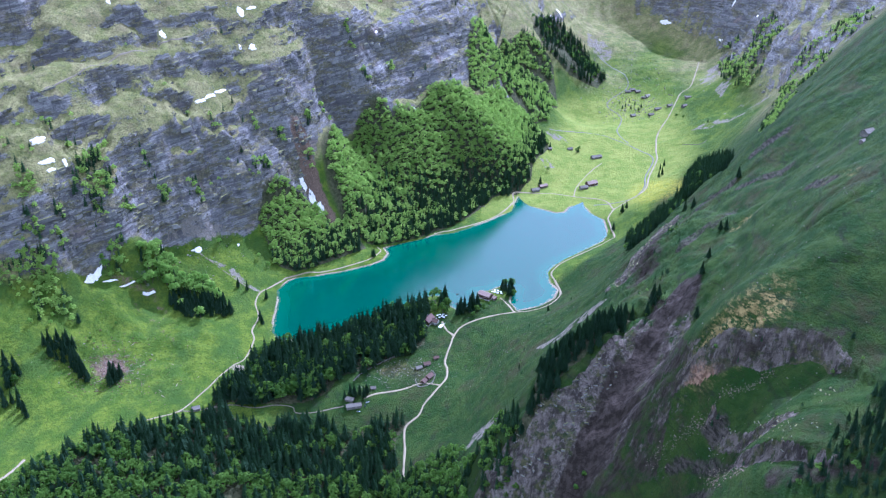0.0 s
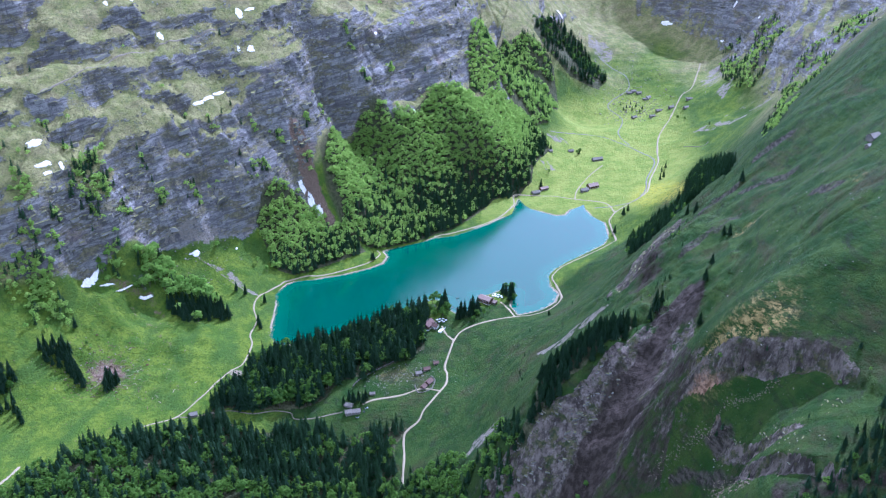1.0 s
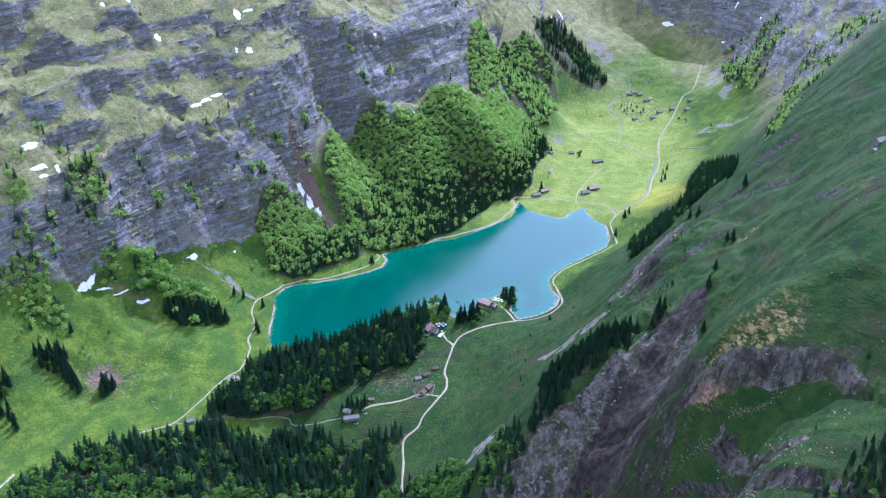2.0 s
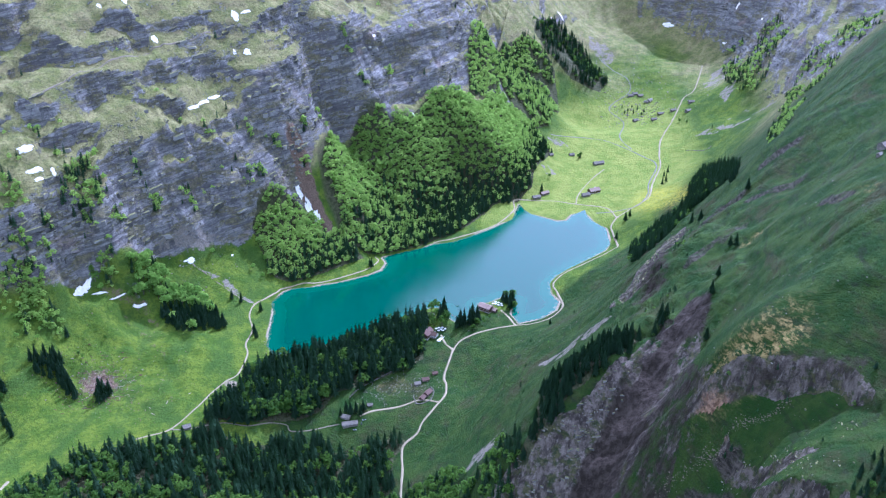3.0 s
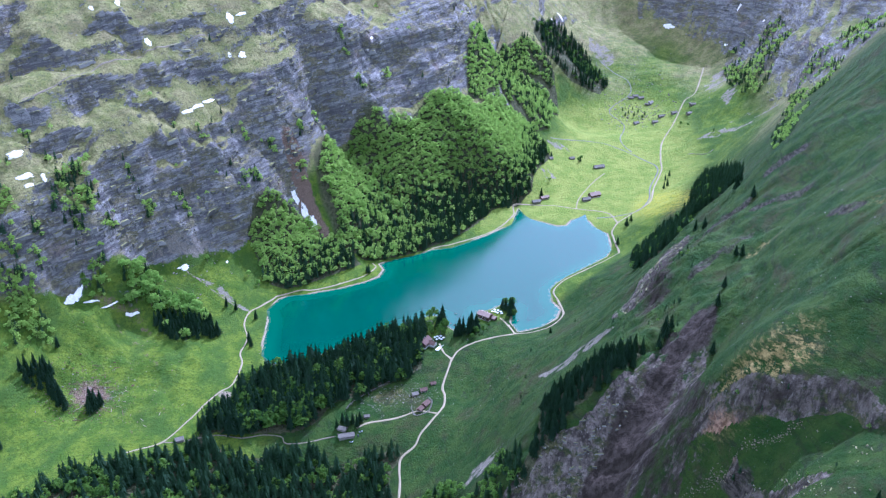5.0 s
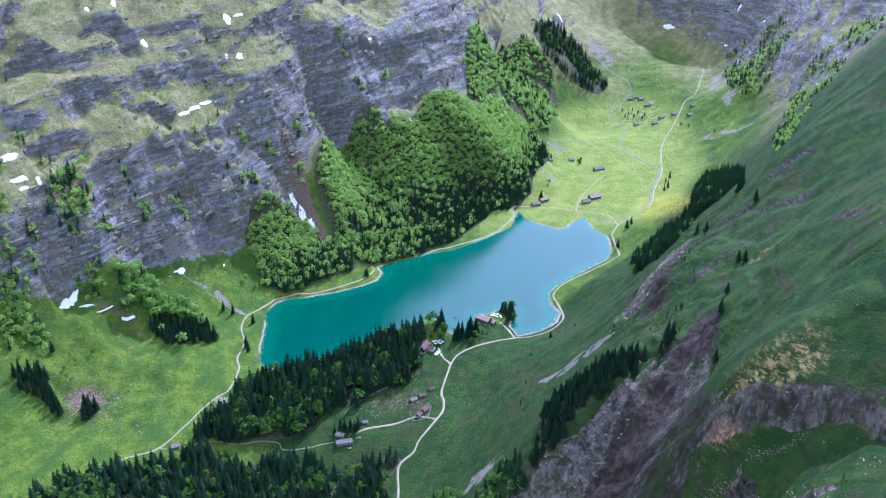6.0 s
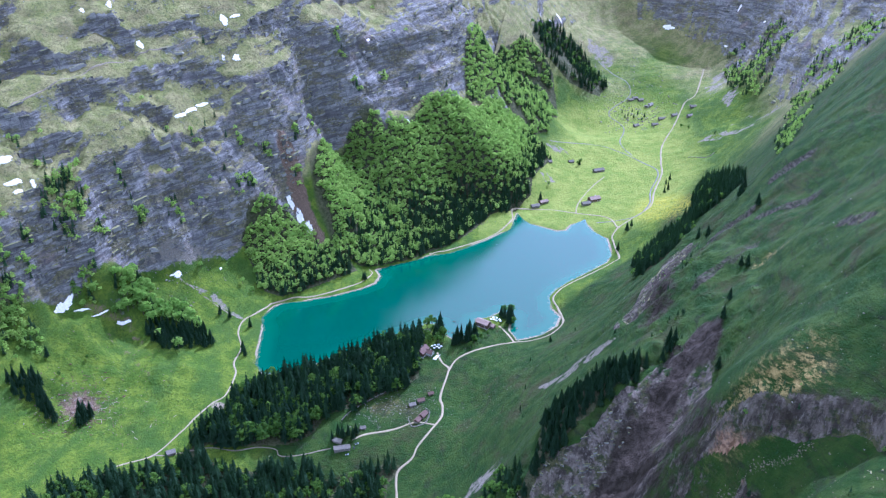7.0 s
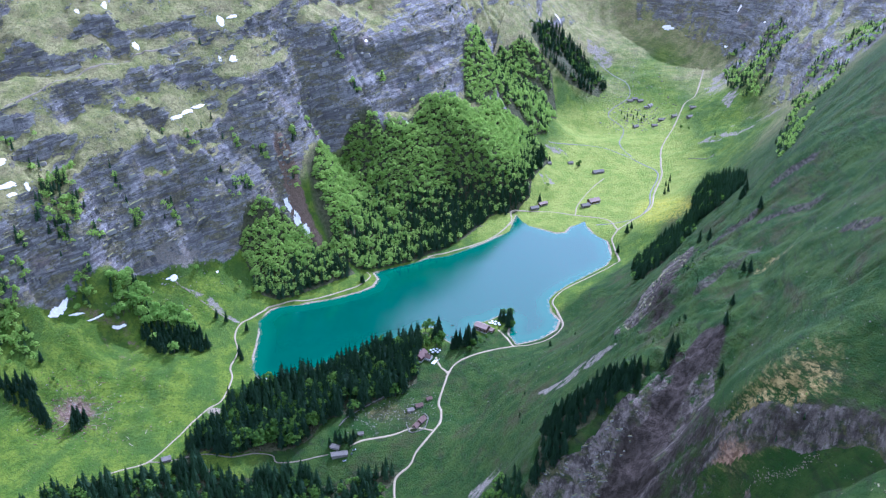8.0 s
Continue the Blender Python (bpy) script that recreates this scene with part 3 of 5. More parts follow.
MID_BAND = [(274, 1217), (304, 1348), (355, 1420), (415, 1448), (469, 1622), (505, 1669), (504, 1558), (466, 1385), (440, 1397), (397, 1382), (316, 1164), (288, 1187)]
FAR_RIGHT = [(735, 2385), (789, 2377), (837, 2306), (801, 2138), (740, 2052), (690, 1985), (660, 2050), (705, 2300)]
RIBBON = [(482, 1357), (574, 1533), (683, 1779), (745, 1879), (795, 1886), (898, 1977), (919, 1956), (778, 1649), (745, 1709), (633, 1539), (517, 1310), (454, 1188)]
GREEN_WOOD = [(-213, 1488), (-226, 1527), (-209, 1603), (-164, 1670), (-132, 1696), (-109, 1675), (-95, 1702), (-62, 1732), (-35, 1776), (9, 1799), (67, 1819), (108, 1928), (172, 1948),
              (208, 1918), (223, 1869), (176, 1754), (169, 1709), (141, 1664), (84, 1623), (39, 1549), (0, 1503), (-31, 1482), (-56, 1460), (-96, 1441), (-144, 1416), (-187, 1447), (-197, 1466)]
LITTLE_WOOD = [(-146, 1402), (-176, 1372), (-208, 1348), (-257, 1320), (-284, 1319), (-300, 1340), (-327, 1374), (-313, 1412), (-263, 1457), (-240, 1452), (-205, 1429), (-182, 1445)]
UPPER_WOOD = [(70, 2050), (88, 2160), (140, 2260), (215, 2330), (250, 2310), (270, 2267), (272, 2145), (235, 2030), (226, 1973), (190, 1935), (150, 1935), (115, 1960)]
RIM_WOOD = [(40, 1806), (43, 1944), (65, 2013), (90, 2090), (124, 2024), (106, 1926), (73, 1856)]
HEAD_WOOD = [(235, 2440), (300, 2540), (370, 2536), (410, 2400), (415, 2321), (386, 2265), (312, 2268), (257, 2310), (222, 2363)]
MEADOW_GROUP = [(-477, 1192), (-470, 1231), (-447, 1253), (-420, 1234), (-361, 1227), (-343, 1181), (-373, 1138), (-407, 1148), (-436, 1195), (-470, 1183)]
LEFT_EDGE = [(-642, 1097), (-582, 1131), (-555, 1121), (-541, 1085), (-567, 1089), (-634, 1072)]
ROCKY_GROVE = [(-558, 1031), (-548, 1053), (-513, 1048), (-489, 1000), (-509, 1003)]
LEDGE_GROVE = [(-551, 1202), (-558, 1253), (-531, 1265), (-516, 1254), (-521, 1222)]

# ---- tracks, streams and bare strips, as lines in the plan ----
MAIN_TRACK = [(-58, 848), (-58, 871), (-58, 902), (-60, 928), (-58, 946), (-42, 960), (-35, 978), (-21, 999), (-6, 1026), (-4, 1052), (-7, 1070), (2, 1112), (6, 1128), (18, 1150), (47, 1168), (100, 1186),
              (124, 1188), (155, 1203), (177, 1240), (174, 1285), (170, 1314), (182, 1340), (204, 1364), (242, 1394), (283, 1429), (297, 1443), (300, 1514), (302, 1542), (318, 1576)]
VALLEY_TRACK = [(318, 1576), (352, 1608), (391, 1646), (417, 1730), (451, 1819), (462, 1880), (486, 1977), (530, 2069), (568, 2156), (587, 2197), (618, 2227), (654, 2319), (675, 2376)]
BARN_TRACK = [(-14, 1012), (-39, 1021), (-65, 1012), (-99, 1003), (-118, 992)]
FOREST_TRACK = [(-353, 941), (-334, 943), (-309, 956), (-289, 965), (-261, 967), (-235, 977), (-213, 977), (-206, 968), (-179, 971), (-159, 976), (-144, 979)]
LOW_ROAD = [(-560, 745), (-530, 789), (-524, 802), (-517, 819), (-512, 841)]
INN_TRACK = [(6, 1128), (-6, 1145), (-12, 1164)]
SPIT_TRACK = [(100, 1186), (91, 1212), (80, 1234)]
SHORE_PATH = [(-401, 915), (-381, 926), (-353, 941), (-334, 977), (-318, 1016), (-305, 1041), (-291, 1060), (-288, 1107), (-296, 1135), (-294, 1174), (-306, 1212), (-305, 1243), (-292, 1266), (-278, 1290), (-270, 1303),
              (-240, 1321), (-216, 1324), (-181, 1340), (-145, 1364), (-130, 1384), (-122, 1405), (-128, 1416)]
FAR_SHORE_PATH = [(-28, 1478), (-12, 1487), (7, 1494), (70, 1538), (106, 1581), (127, 1625), (129, 1658), (148, 1668), (186, 1668), (250, 1648), (307, 1626), (318, 1576)]
FARM_PATH = [(250, 1648), (261, 1692), (294, 1763), (332, 1818)]
STREAM = [(284, 1607), (324, 1609), (363, 1615), (393, 1663), (410, 1733), (445, 1827), (429, 1884), (385, 1957), (320, 1989), (230, 1949)]
BROOK = [(411, 1935), (398, 2011), (429, 2133), (405, 2197), (417, 2232), (470, 2292), (474, 2359), (444, 2449), (421, 2501)]
BARE_BANDS = [([(196, 602), (206, 586), (214, 568)], 9), ([(186, 586), (198, 564), (206, 544)], 10), ([(204, 548), (213, 526), (221, 510)], 8), ([(172, 560), (186, 540), (196, 516)], 10), ([(308, 1011), (331, 1027), (347, 1020)], 15), ([(348, 978), (370, 964), (389, 945)], 13), ([(295, 896), (317, 918)], 12), ([(259, 894), (278, 906), (292, 908)], 13), ([(357, 809), (365, 780)], 10), ([(387, 1056), (413, 1042)], 12)]
SCREES = [([(184, 921), (160, 933), (148, 940), (133, 950), (116, 972)], 13), ([(60, 862), (48, 850), (35, 842), (20, 832)], 15), ([(-304, 1247), (-327, 1256), (-356, 1275), (-391, 1282)], 6),
          ([(683, 1927), (656, 1941), (621, 1941)], 6), ([(678, 2103), (654, 2077), (640, 2034)], 16), ([(-252, 1469), (-235, 1465), (-225, 1453)], 4), ([(-454, 1272), (-395, 1316), (-353, 1345)], 8),
          ([(32, 728), (46, 690), (54, 665)], 9),
          ([(685, 1842), (677, 1885), (659, 1908)], 6), ([(548, 1923), (596, 1906), (644, 1883)], 18), ([(637, 2158), (690, 2271), (725, 2339)], 26), ([(246, 1943), (243, 1912)], 22), ([(212, 1798), (204, 1764)], 14),
          ([(411, 2583), (429, 2539), (445, 2482)], 34)]


def build_ground():
    def steps(stops):
        out = [stops[0][0]]
        for (a, d), (b, _) in zip(stops, stops[1:]):
            n = max(1, round((b - a) / d))
            out += [a + (b - a) * (k + 1) / n for k in range(n)]
        return np.array(out)
    xs = steps([(-4600, 300), (-1600, 60), (-860, 8), (-700, 2.8), (60, 2.0), (325, 2.8), (380, 4.2), (1010, 40), (1900, 300), (4900, 300)])
    ys = steps([(-3000, 300), (-700, 60), (380, 8), (470, 2.2), (820, 3.0), (1250, 3.4), (1950, 5), (2720, 25), (3500, 300), (4900, 300)])
    gx, gy = (g.ravel() for g in np.meshgrid(xs, ys))
    z = land(gx, gy)
    for line, width in ((MAIN_TRACK, 3.5), (VALLEY_TRACK, 4.6), (BARN_TRACK, 3.0), (FOREST_TRACK, 2.4), (SHORE_PATH, 2.9), (FAR_SHORE_PATH, 3.2), (STREAM, 3.2), (BROOK, 4.0), (FARM_PATH, 2.0)):
        z = z - 0.3 * ramp(along(line, gx, gy)[0], width + 2, 0.5 * width)
    nx, ny = len(xs), len(ys)
    i = (np.arange(ny - 1)[:, None] * nx + np.arange(nx - 1)[None]).ravel()
    quads = np.c_[i, i + 1, i + nx + 1, i + nx].astype(np.int32)
    me = bpy.data.meshes.new("ground")
    me.vertices.add(len(z)), me.loops.add(quads.size), me.polygons.add(len(quads))
    me.vertices.foreach_set("co", np.c_[gx, gy, z].astype(np.float32).ravel())
    me.loops.foreach_set("vertex_index", quads.ravel())
    me.polygons.foreach_set("loop_start", np.arange(0, quads.size, 4, dtype=np.int32))
    me.polygons.foreach_set("use_smooth", np.ones(len(quads), bool))
    me.update()

    def store(name, values):
        a = me.attributes.new(name, "FLOAT", "POINT")
        a.data.foreach_set("value", np.asarray(values, np.float32))

    d, side, _ = along(CLIFF_FOOT, gx, gy)
    wall = ramp(-side * d, -25, 40) * ramp(gy, 1031, 1130)
    # last term pales the far valley floor: haze put into the grass colour
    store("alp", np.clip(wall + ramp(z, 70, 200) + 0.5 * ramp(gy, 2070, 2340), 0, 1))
    # right-hand flank and rough pasture, which take the shade-darkened grass
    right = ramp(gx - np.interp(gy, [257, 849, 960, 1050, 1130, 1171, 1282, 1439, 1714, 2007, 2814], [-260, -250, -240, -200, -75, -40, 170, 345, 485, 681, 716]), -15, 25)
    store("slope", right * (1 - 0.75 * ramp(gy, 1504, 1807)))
    scree = np.zeros(len(z))
    for line, width in SCREES:
        e, _, s = along(line, gx, gy)
        w = width * (0.25 + 0.9 * np.sin(np.pi * np.clip(s, 0.05, 0.95))) * (1 + 0.5 * noise2(gx / 14, gy / 14, 81))
        scree = np.maximum(scree, ramp(e, 1.5 * w, 0.6 * w) * 0.50)
    store("scree", scree * (0.66 + 0.34 * ramp(noise2(gx / 13, gy / 13, 85) + 0.5 * noise2(gx / 5, gy / 5, 86), -0.45, 0.25)))
    e, _, s = along(GULLY, gx, gy)
    bare = inside([(234, 790), (217, 745), (207, 640), (192, 625), (176, 590), (106, 655), (140, 705), (172, 750), (214, 800)], gx, gy) * 0.42
    store("earth", np.maximum(bare, np.maximum(ramp(e + 9 * noise2(gx / 22, gy / 22, 83), 27, 6) * 0.85, np.maximum(0.5 * ramp(along([(220, 465), (238, 453), (251, 445), (263, 438)], gx, gy)[0], 16, 4) + 0.40 * ramp(along([(223, 609), (237, 602), (256, 594), (270, 586), (290, 562)], gx, gy)[0], 11, 3), 0.5 * ramp(along([(287, 1056), (248, 981), (224, 901)], gx, gy)[0], 30, 8)))))
    bands = np.zeros(len(z))
    for line, width in BARE_BANDS:
        bands = np.maximum(bands, 0.52 * ramp(along(line, gx, gy)[0] + 5 * noise2(gx / 17, gy / 17, 87), width, 0.3 * width))
    store("bare", bands)
    e = along([(258, 613), (244, 616), (231, 620), (219, 625)], gx, gy)[0]
    e2 = along([(298, 641), (273, 641), (239, 643)], gx, gy)[0]
    # first term: dry crest above the scarp, with a sun fleck painted in
    store("dry", np.clip(1.5 * ramp(e, 12, 3) + 0.42 * ramp(e, 42, 8) + 0.12 * ramp(e2, 26, 6) + 0.30 * ramp(np.hypot((gx + 78) / 1.7, gy - 1052), 34, 14) + 0.5 * ramp(along([(309, 870), (322, 871), (328, 858)], gx, gy)[0], 12, 3) + 0.4 * ramp(along([(357, 809), (372, 752)], gx, gy)[0], 12, 3) + 0.12 * ramp(along([(249, 534), (225, 517), (215, 496)], gx, gy)[0], 22, 5), 0, 1))
    rock = ramp(along(SPUR[:5], gx, gy)[0] + 200 * (along(SPUR[:5], gx, gy)[1] < 0), 80, 30)
    rock = np.maximum(rock, 0.9 * ramp(along([(287, 1069), (239, 984), (210, 946)], gx, gy)[0], 22, 6))
    sd, ss, _ = along(SCARP, gx, gy)
    rock = np.maximum(rock, ramp(sd, 8, 3) * np.where(ss > 0, 1.0, 0.3))
    for line in (LOW_SCARP, BENCH):
        sd, ss, _ = along(line, gx, gy)
        rock = np.maximum(rock, ramp(sd, 9, 3) * (ss > 0))
    rock = np.maximum(rock, wall * (0.02 + 0.2 * ramp(z, 230, 130)))
    rock = np.maximum(rock, wall * 1.0 * ramp(gx - 0.55 * (gy - 1450), -400, -310) * ramp(gy, 2200, 2100))
    rock = np.where(gy > 2380, -0.45, rock)
    rock = np.maximum(rock, 0.55 * ramp(gx, 690, 760) * ramp(gy, 1630, 1790))
    rock = np.where((side > 0) & (d < 160) & (gx < -150) & (gy > 1000), -0.8 * ramp(d, 2, 14), rock)
    store("rocky", np.where(np.abs(rock) > 0.05, rock, -0.75 * right * ramp(rock, 0.05, 0.0) - 0.22 * wall * ramp(z, 150, 240) * (rock < 0.05)))
    floor = np.zeros(len(z))
    for ring in (LOWER_WOOD, LAKE_BELT, SPUR_WOOD, RIM_WOOD, MID_BAND, GREEN_WOOD, LITTLE_WOOD, UPPER_WOOD, HEAD_WOOD):
        floor = np.maximum(floor, inside(ring, gx, gy))
    floor = np.maximum(floor, 0.7 * ramp(along(GREEN_WOOD + GREEN_WOOD[:1], gx, gy)[0], 16, 4) * ((z > 18) & (gx < -90)))
    store("shade_floor", floor)
    shore, _, _ = along(LAKE + LAKE[:1], gx, gy)
    store("soil", 0.8 * ramp(along([(-268, 1513), (-240, 1470), (-216, 1439)], gx, gy)[0], 26, 6) + 0.36 * ramp(along([(-473, 1157), (-440, 1134), (-398, 1087)], gx, gy)[0], 11, 2) + 0.60 * ramp(np.hypot(gx + 474, gy - 1034), 48, 8) + 0.42 * ramp(along([(-500, 1170), (-478, 1178), (-456, 1187), (-433, 1165)], gx, gy)[0], 11, 3))
    store("sand", np.maximum(ramp(shore, 7, 1) * (0.6 + 0.4 * noise2(gx / 30, gy / 30, 51)), 0.62 * ramp(np.hypot((gx + 296) / 1.3, gy - 1037), 13, 5)))
    # flat valley floor beyond the lake, where the haze-paled grass lies
    store("haze_pale", ramp(gy, 1480, 1640) * ramp(z, 60, 25) * (gx > 60))
    store("flowers", ramp(np.hypot((gx - 408) / 62, (gy - 1594) / 125), 1.1, 0.5))
    me.materials.append(GROUND)
    return me


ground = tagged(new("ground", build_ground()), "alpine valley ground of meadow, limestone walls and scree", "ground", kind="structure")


def build_water():
    n = 4.0
    xs, ys = np.arange(-296, 308, n), np.arange(1092, 1676, n)
    gx, gy = np.meshgrid(xs, ys)
    shore, _, _ = along(LAKE + LAKE[:1], gx, gy)
    keep = inside(LAKE, gx, gy) | (shore < 5)
    number = np.full(gx.shape, -1)
    number[keep] = np.arange(keep.sum())
    a, b, c, d = number[:-1, :-1], number[:-1, 1:], number[1:, 1:], number[1:, :-1]
    ok = (a >= 0) & (b >= 0) & (c >= 0) & (d >= 0)
    me = bpy.data.meshes.new("water")
    me.from_pydata([(x, y, 0.0) for x, y in zip(gx[keep], gy[keep])], [], np.c_[a[ok], b[ok], c[ok], d[ok]].tolist())
    deep = me.attributes.new("deep", "FLOAT", "POINT")
    deep.data.foreach_set("value", np.where(inside(LAKE, gx, gy), ramp(shore, 0, 45), 0)[keep].astype(np.float32))
    me.materials.append(WATER)
    return me


water = tagged(new("water", build_water()), "turquoise mountain lake with a rippled surface", "lake", kind="structure")


def smooth_line(points, step=2.5):
    p = np.array(points, float)
    p = np.vstack([2 * p[0] - p[1], p, 2 * p[-1] - p[-2]])
    out = []
    for k in range(1, len(p) - 2):
        n = max(2, int(np.hypot(*(p[k + 1] - p[k])) / step))
        for t in np.arange(n) / n:
            out.append(0.5 * (2 * p[k] + (p[k + 1] - p[k - 1]) * t + (2 * p[k - 1] - 5 * p[k] + 4 * p[k + 1] - p[k + 2]) * t ** 2
                              + (3 * p[k] - p[k - 1] - 3 * p[k + 1] + p[k + 2]) * t ** 3))
    return np.array(out + [p[-2]])


def strip(name, line, width, material, label, category, lift=0.0, seed=0):
    """A track or stream bed laid on the ground."""
    p = smooth_line(line)
    run = np.gradient(p, axis=0)
    across = np.c_[run[:, 1], -run[:, 0]] / np.hypot(run[:, 0], run[:, 1])[:, None]
    w = width * (1 + 0.22 * noise2(np.arange(len(p)) / 5.0, 0.0 * p[:, 0], seed))
    w[:2] *= 1.4
    verts, faces = [], []
    for f, drop in ((-0.60, -0.5), (-0.5, 0.0), (0.0, 0.02), (0.5, 0.0), (0.60, -0.5)):
        q = p + across * (f * w)[:, None]
        verts.append(np.c_[q, land(q[:, 0], q[:, 1]) + lift + drop])
    n = len(p)
    for r in range(4):
        for k in range(n - 1):
            faces.append((r * n + k, r * n + k + 1, (r + 1) * n + k + 1, (r + 1) * n + k)[::-1])
    me = bpy.data.meshes.new(name)
    me.from_pydata(np.vstack(verts).tolist(), [], faces)
    me.polygons.foreach_set("use_smooth", [True] * len(faces))
    me.materials.append(material)
    return tagged(new(name, me), label, category, kind="structure")


strip("track", MAIN_TRACK, 2.7, GRAVEL, "pale gravel track along the lake and meadows", "track", seed=1)
strip("track", VALLEY_TRACK, 3.0, GRAVEL, "pale gravel track up the valley floor", "track", seed=2)
strip("track", BARN_TRACK, 2.4, GRAVEL, "gravel farm track to the long barn", "track", seed=3)
strip("track", FOREST_TRACK, 1.3, DIRT, "narrow gravel track through the spruces", "track", seed=4)
strip("track", LOW_ROAD, 4.5, GRAVEL, "grey gravel road beside the lower meadow", "track", seed=12)
strip("track", INN_TRACK, 3.6, GRAVEL, "gravel drive to the lakeside inn", "track", seed=5)
strip("track", SPIT_TRACK, 3.0, GRAVEL, "gravel drive onto the wooded spit", "track", seed=6)
strip("footpath", SHORE_PATH, 2.0, GRAVEL, "pale footpath round the lake shore", "footpath", seed=7)
strip("footpath", FAR_SHORE_PATH, 2.5, GRAVEL, "pale footpath along the far shore", "footpath", seed=8)
strip("footpath", FARM_PATH, 2.0, GRAVEL, "faint footpath through the valley meadow", "footpath", seed=9)
strip("stream", STREAM, 2.6, STREAMBED, "stony stream bed across the meadow", "stream", seed=10)
strip("stream", BROOK, 2.4, STREAMBED, "stony brook with grey cobbles", "stream", seed=11)
strip("footpath", [(-611, 1290), (-592, 1323), (-568, 1356), (-541, 1395), (-514, 1431), (-484, 1471), (-446, 1506), (-404, 1557)], 1.7, DIRT, "narrow earth path across the high alp", "footpath", 0.15, seed=13)
strip("stream", [(-404, 1281), (-397, 1280), (-383, 1278), (-366, 1270), (-347, 1261), (-323, 1250)], 2.2, DIRT, "dry gully below the snow patch", "stream", seed=14)


# ---- helpers for things ----
def part(name, bm, material, parent, label=""):
    me = bpy.data.meshes.new(name)
    bm.to_mesh(me)
    bm.free()
    me.materials.append(material)
    ob = new(name, me)
    ob.parent = parent
    return tagged(ob, label)


def thing(name, x, y, turn=0.0, z=None, label="", category="", group=""):
    ob = new(name)
    ob.matrix_basis = pose(x, y, float(land(x, y)) if z is None else z, 0, 0, turn)
    return tagged(ob, label, category, group)


def box(bm, x0, y0, z0, x1, y1, z1):
    v = [bm.verts.new((x, y, z)) for z in (z0, z1) for x, y in ((x0, y0), (x1, y0), (x1, y1), (x0, y1))]
    for f in ((3, 2, 1, 0), (4, 5, 6, 7), (0, 1, 5, 4), (1, 2, 6, 5), (2, 3, 7, 6), (3, 0, 4, 7)):
        bm.faces.new([v[k] for k in f])
    return bm


def tube(bm, a, b, ra, rb, n=6):
    a, b = Vector(a), Vector(b)
    q = (b - a).to_track_quat("Z", "Y")
    rings = []
    for c, r in ((a, ra), (b, rb)):
        rings.append([bm.verts.new(c + q @ Vector((r * math.cos(6.2832 * k / n), r * math.sin(6.2832 * k / n), 0))) for k in range(n)])
    for k in range(n):
        bm.faces.new((rings[0][k], rings[0][(k + 1) % n], rings[1][(k + 1) % n], rings[1][k]))
    bm.faces.new(rings[1])
    bm.faces.new(rings[0][::-1])
    return bm


# ---- tree shapes ----
GOLD = (1 + 5 ** 0.5) / 2
ICO = np.array([(-1, GOLD, 0), (1, GOLD, 0), (-1, -GOLD, 0), (1, -GOLD, 0), (0, -1, GOLD), (0, 1, GOLD), (0, -1, -GOLD), (0, 1, -GOLD),
                (GOLD, 0, -1), (GOLD, 0, 1), (-GOLD, 0, -1), (-GOLD, 0, 1)], float) / math.hypot(1, GOLD)
ICO_FACES = np.array([(0, 11, 5), (0, 5, 1), (0, 1, 7), (0, 7, 10), (0, 10, 11), (1, 5, 9), (5, 11, 4), (11, 10, 2), (10, 7, 6), (7, 1, 8),
                      (3, 9, 4), (3, 4, 2), (3, 2, 6), (3, 6, 8), (3, 8, 9), (4, 9, 5), (2, 4, 11), (6, 2, 10), (8, 6, 7), (9, 8, 1)])


def spruce_crown(rng, tiers, points, height=1.0, width=0.19):
    """Drooping tiers of boughs with ragged rims, on a unit stem."""
    verts, faces = [], []
    for k in range(tiers):
        f = k / (tiers - 1)
        z0 = 0.10 + 0.80 * f ** 0.95
        r = width * (1 - f) ** 0.85 + 0.018
        top = z0 + 0.16 * (1.15 - 0.5 * f)
        base = len(verts)
        verts.append((rng.normal(0, 0.006), rng.normal(0, 0.006), min(top, 1.0) * height))
        for j in range(2 * points):
            a = math.pi * (j + rng.uniform(-0.3, 0.3)) / points + 0.9 * k
            out = r * (rng.uniform(0.85, 1.3) if j % 2 == 0 else rng.uniform(0.45, 0.7))
            verts.append((out * math.cos(a), out * math.sin(a), height * (z0 - (0.035 if j % 2 == 0 else -0.01) + rng.normal(0, 0.008))))
        faces += [(base, base + 1 + j, base + 1 + (j + 1) % (2 * points)) for j in range(2 * points)]
    return np.array(verts), faces


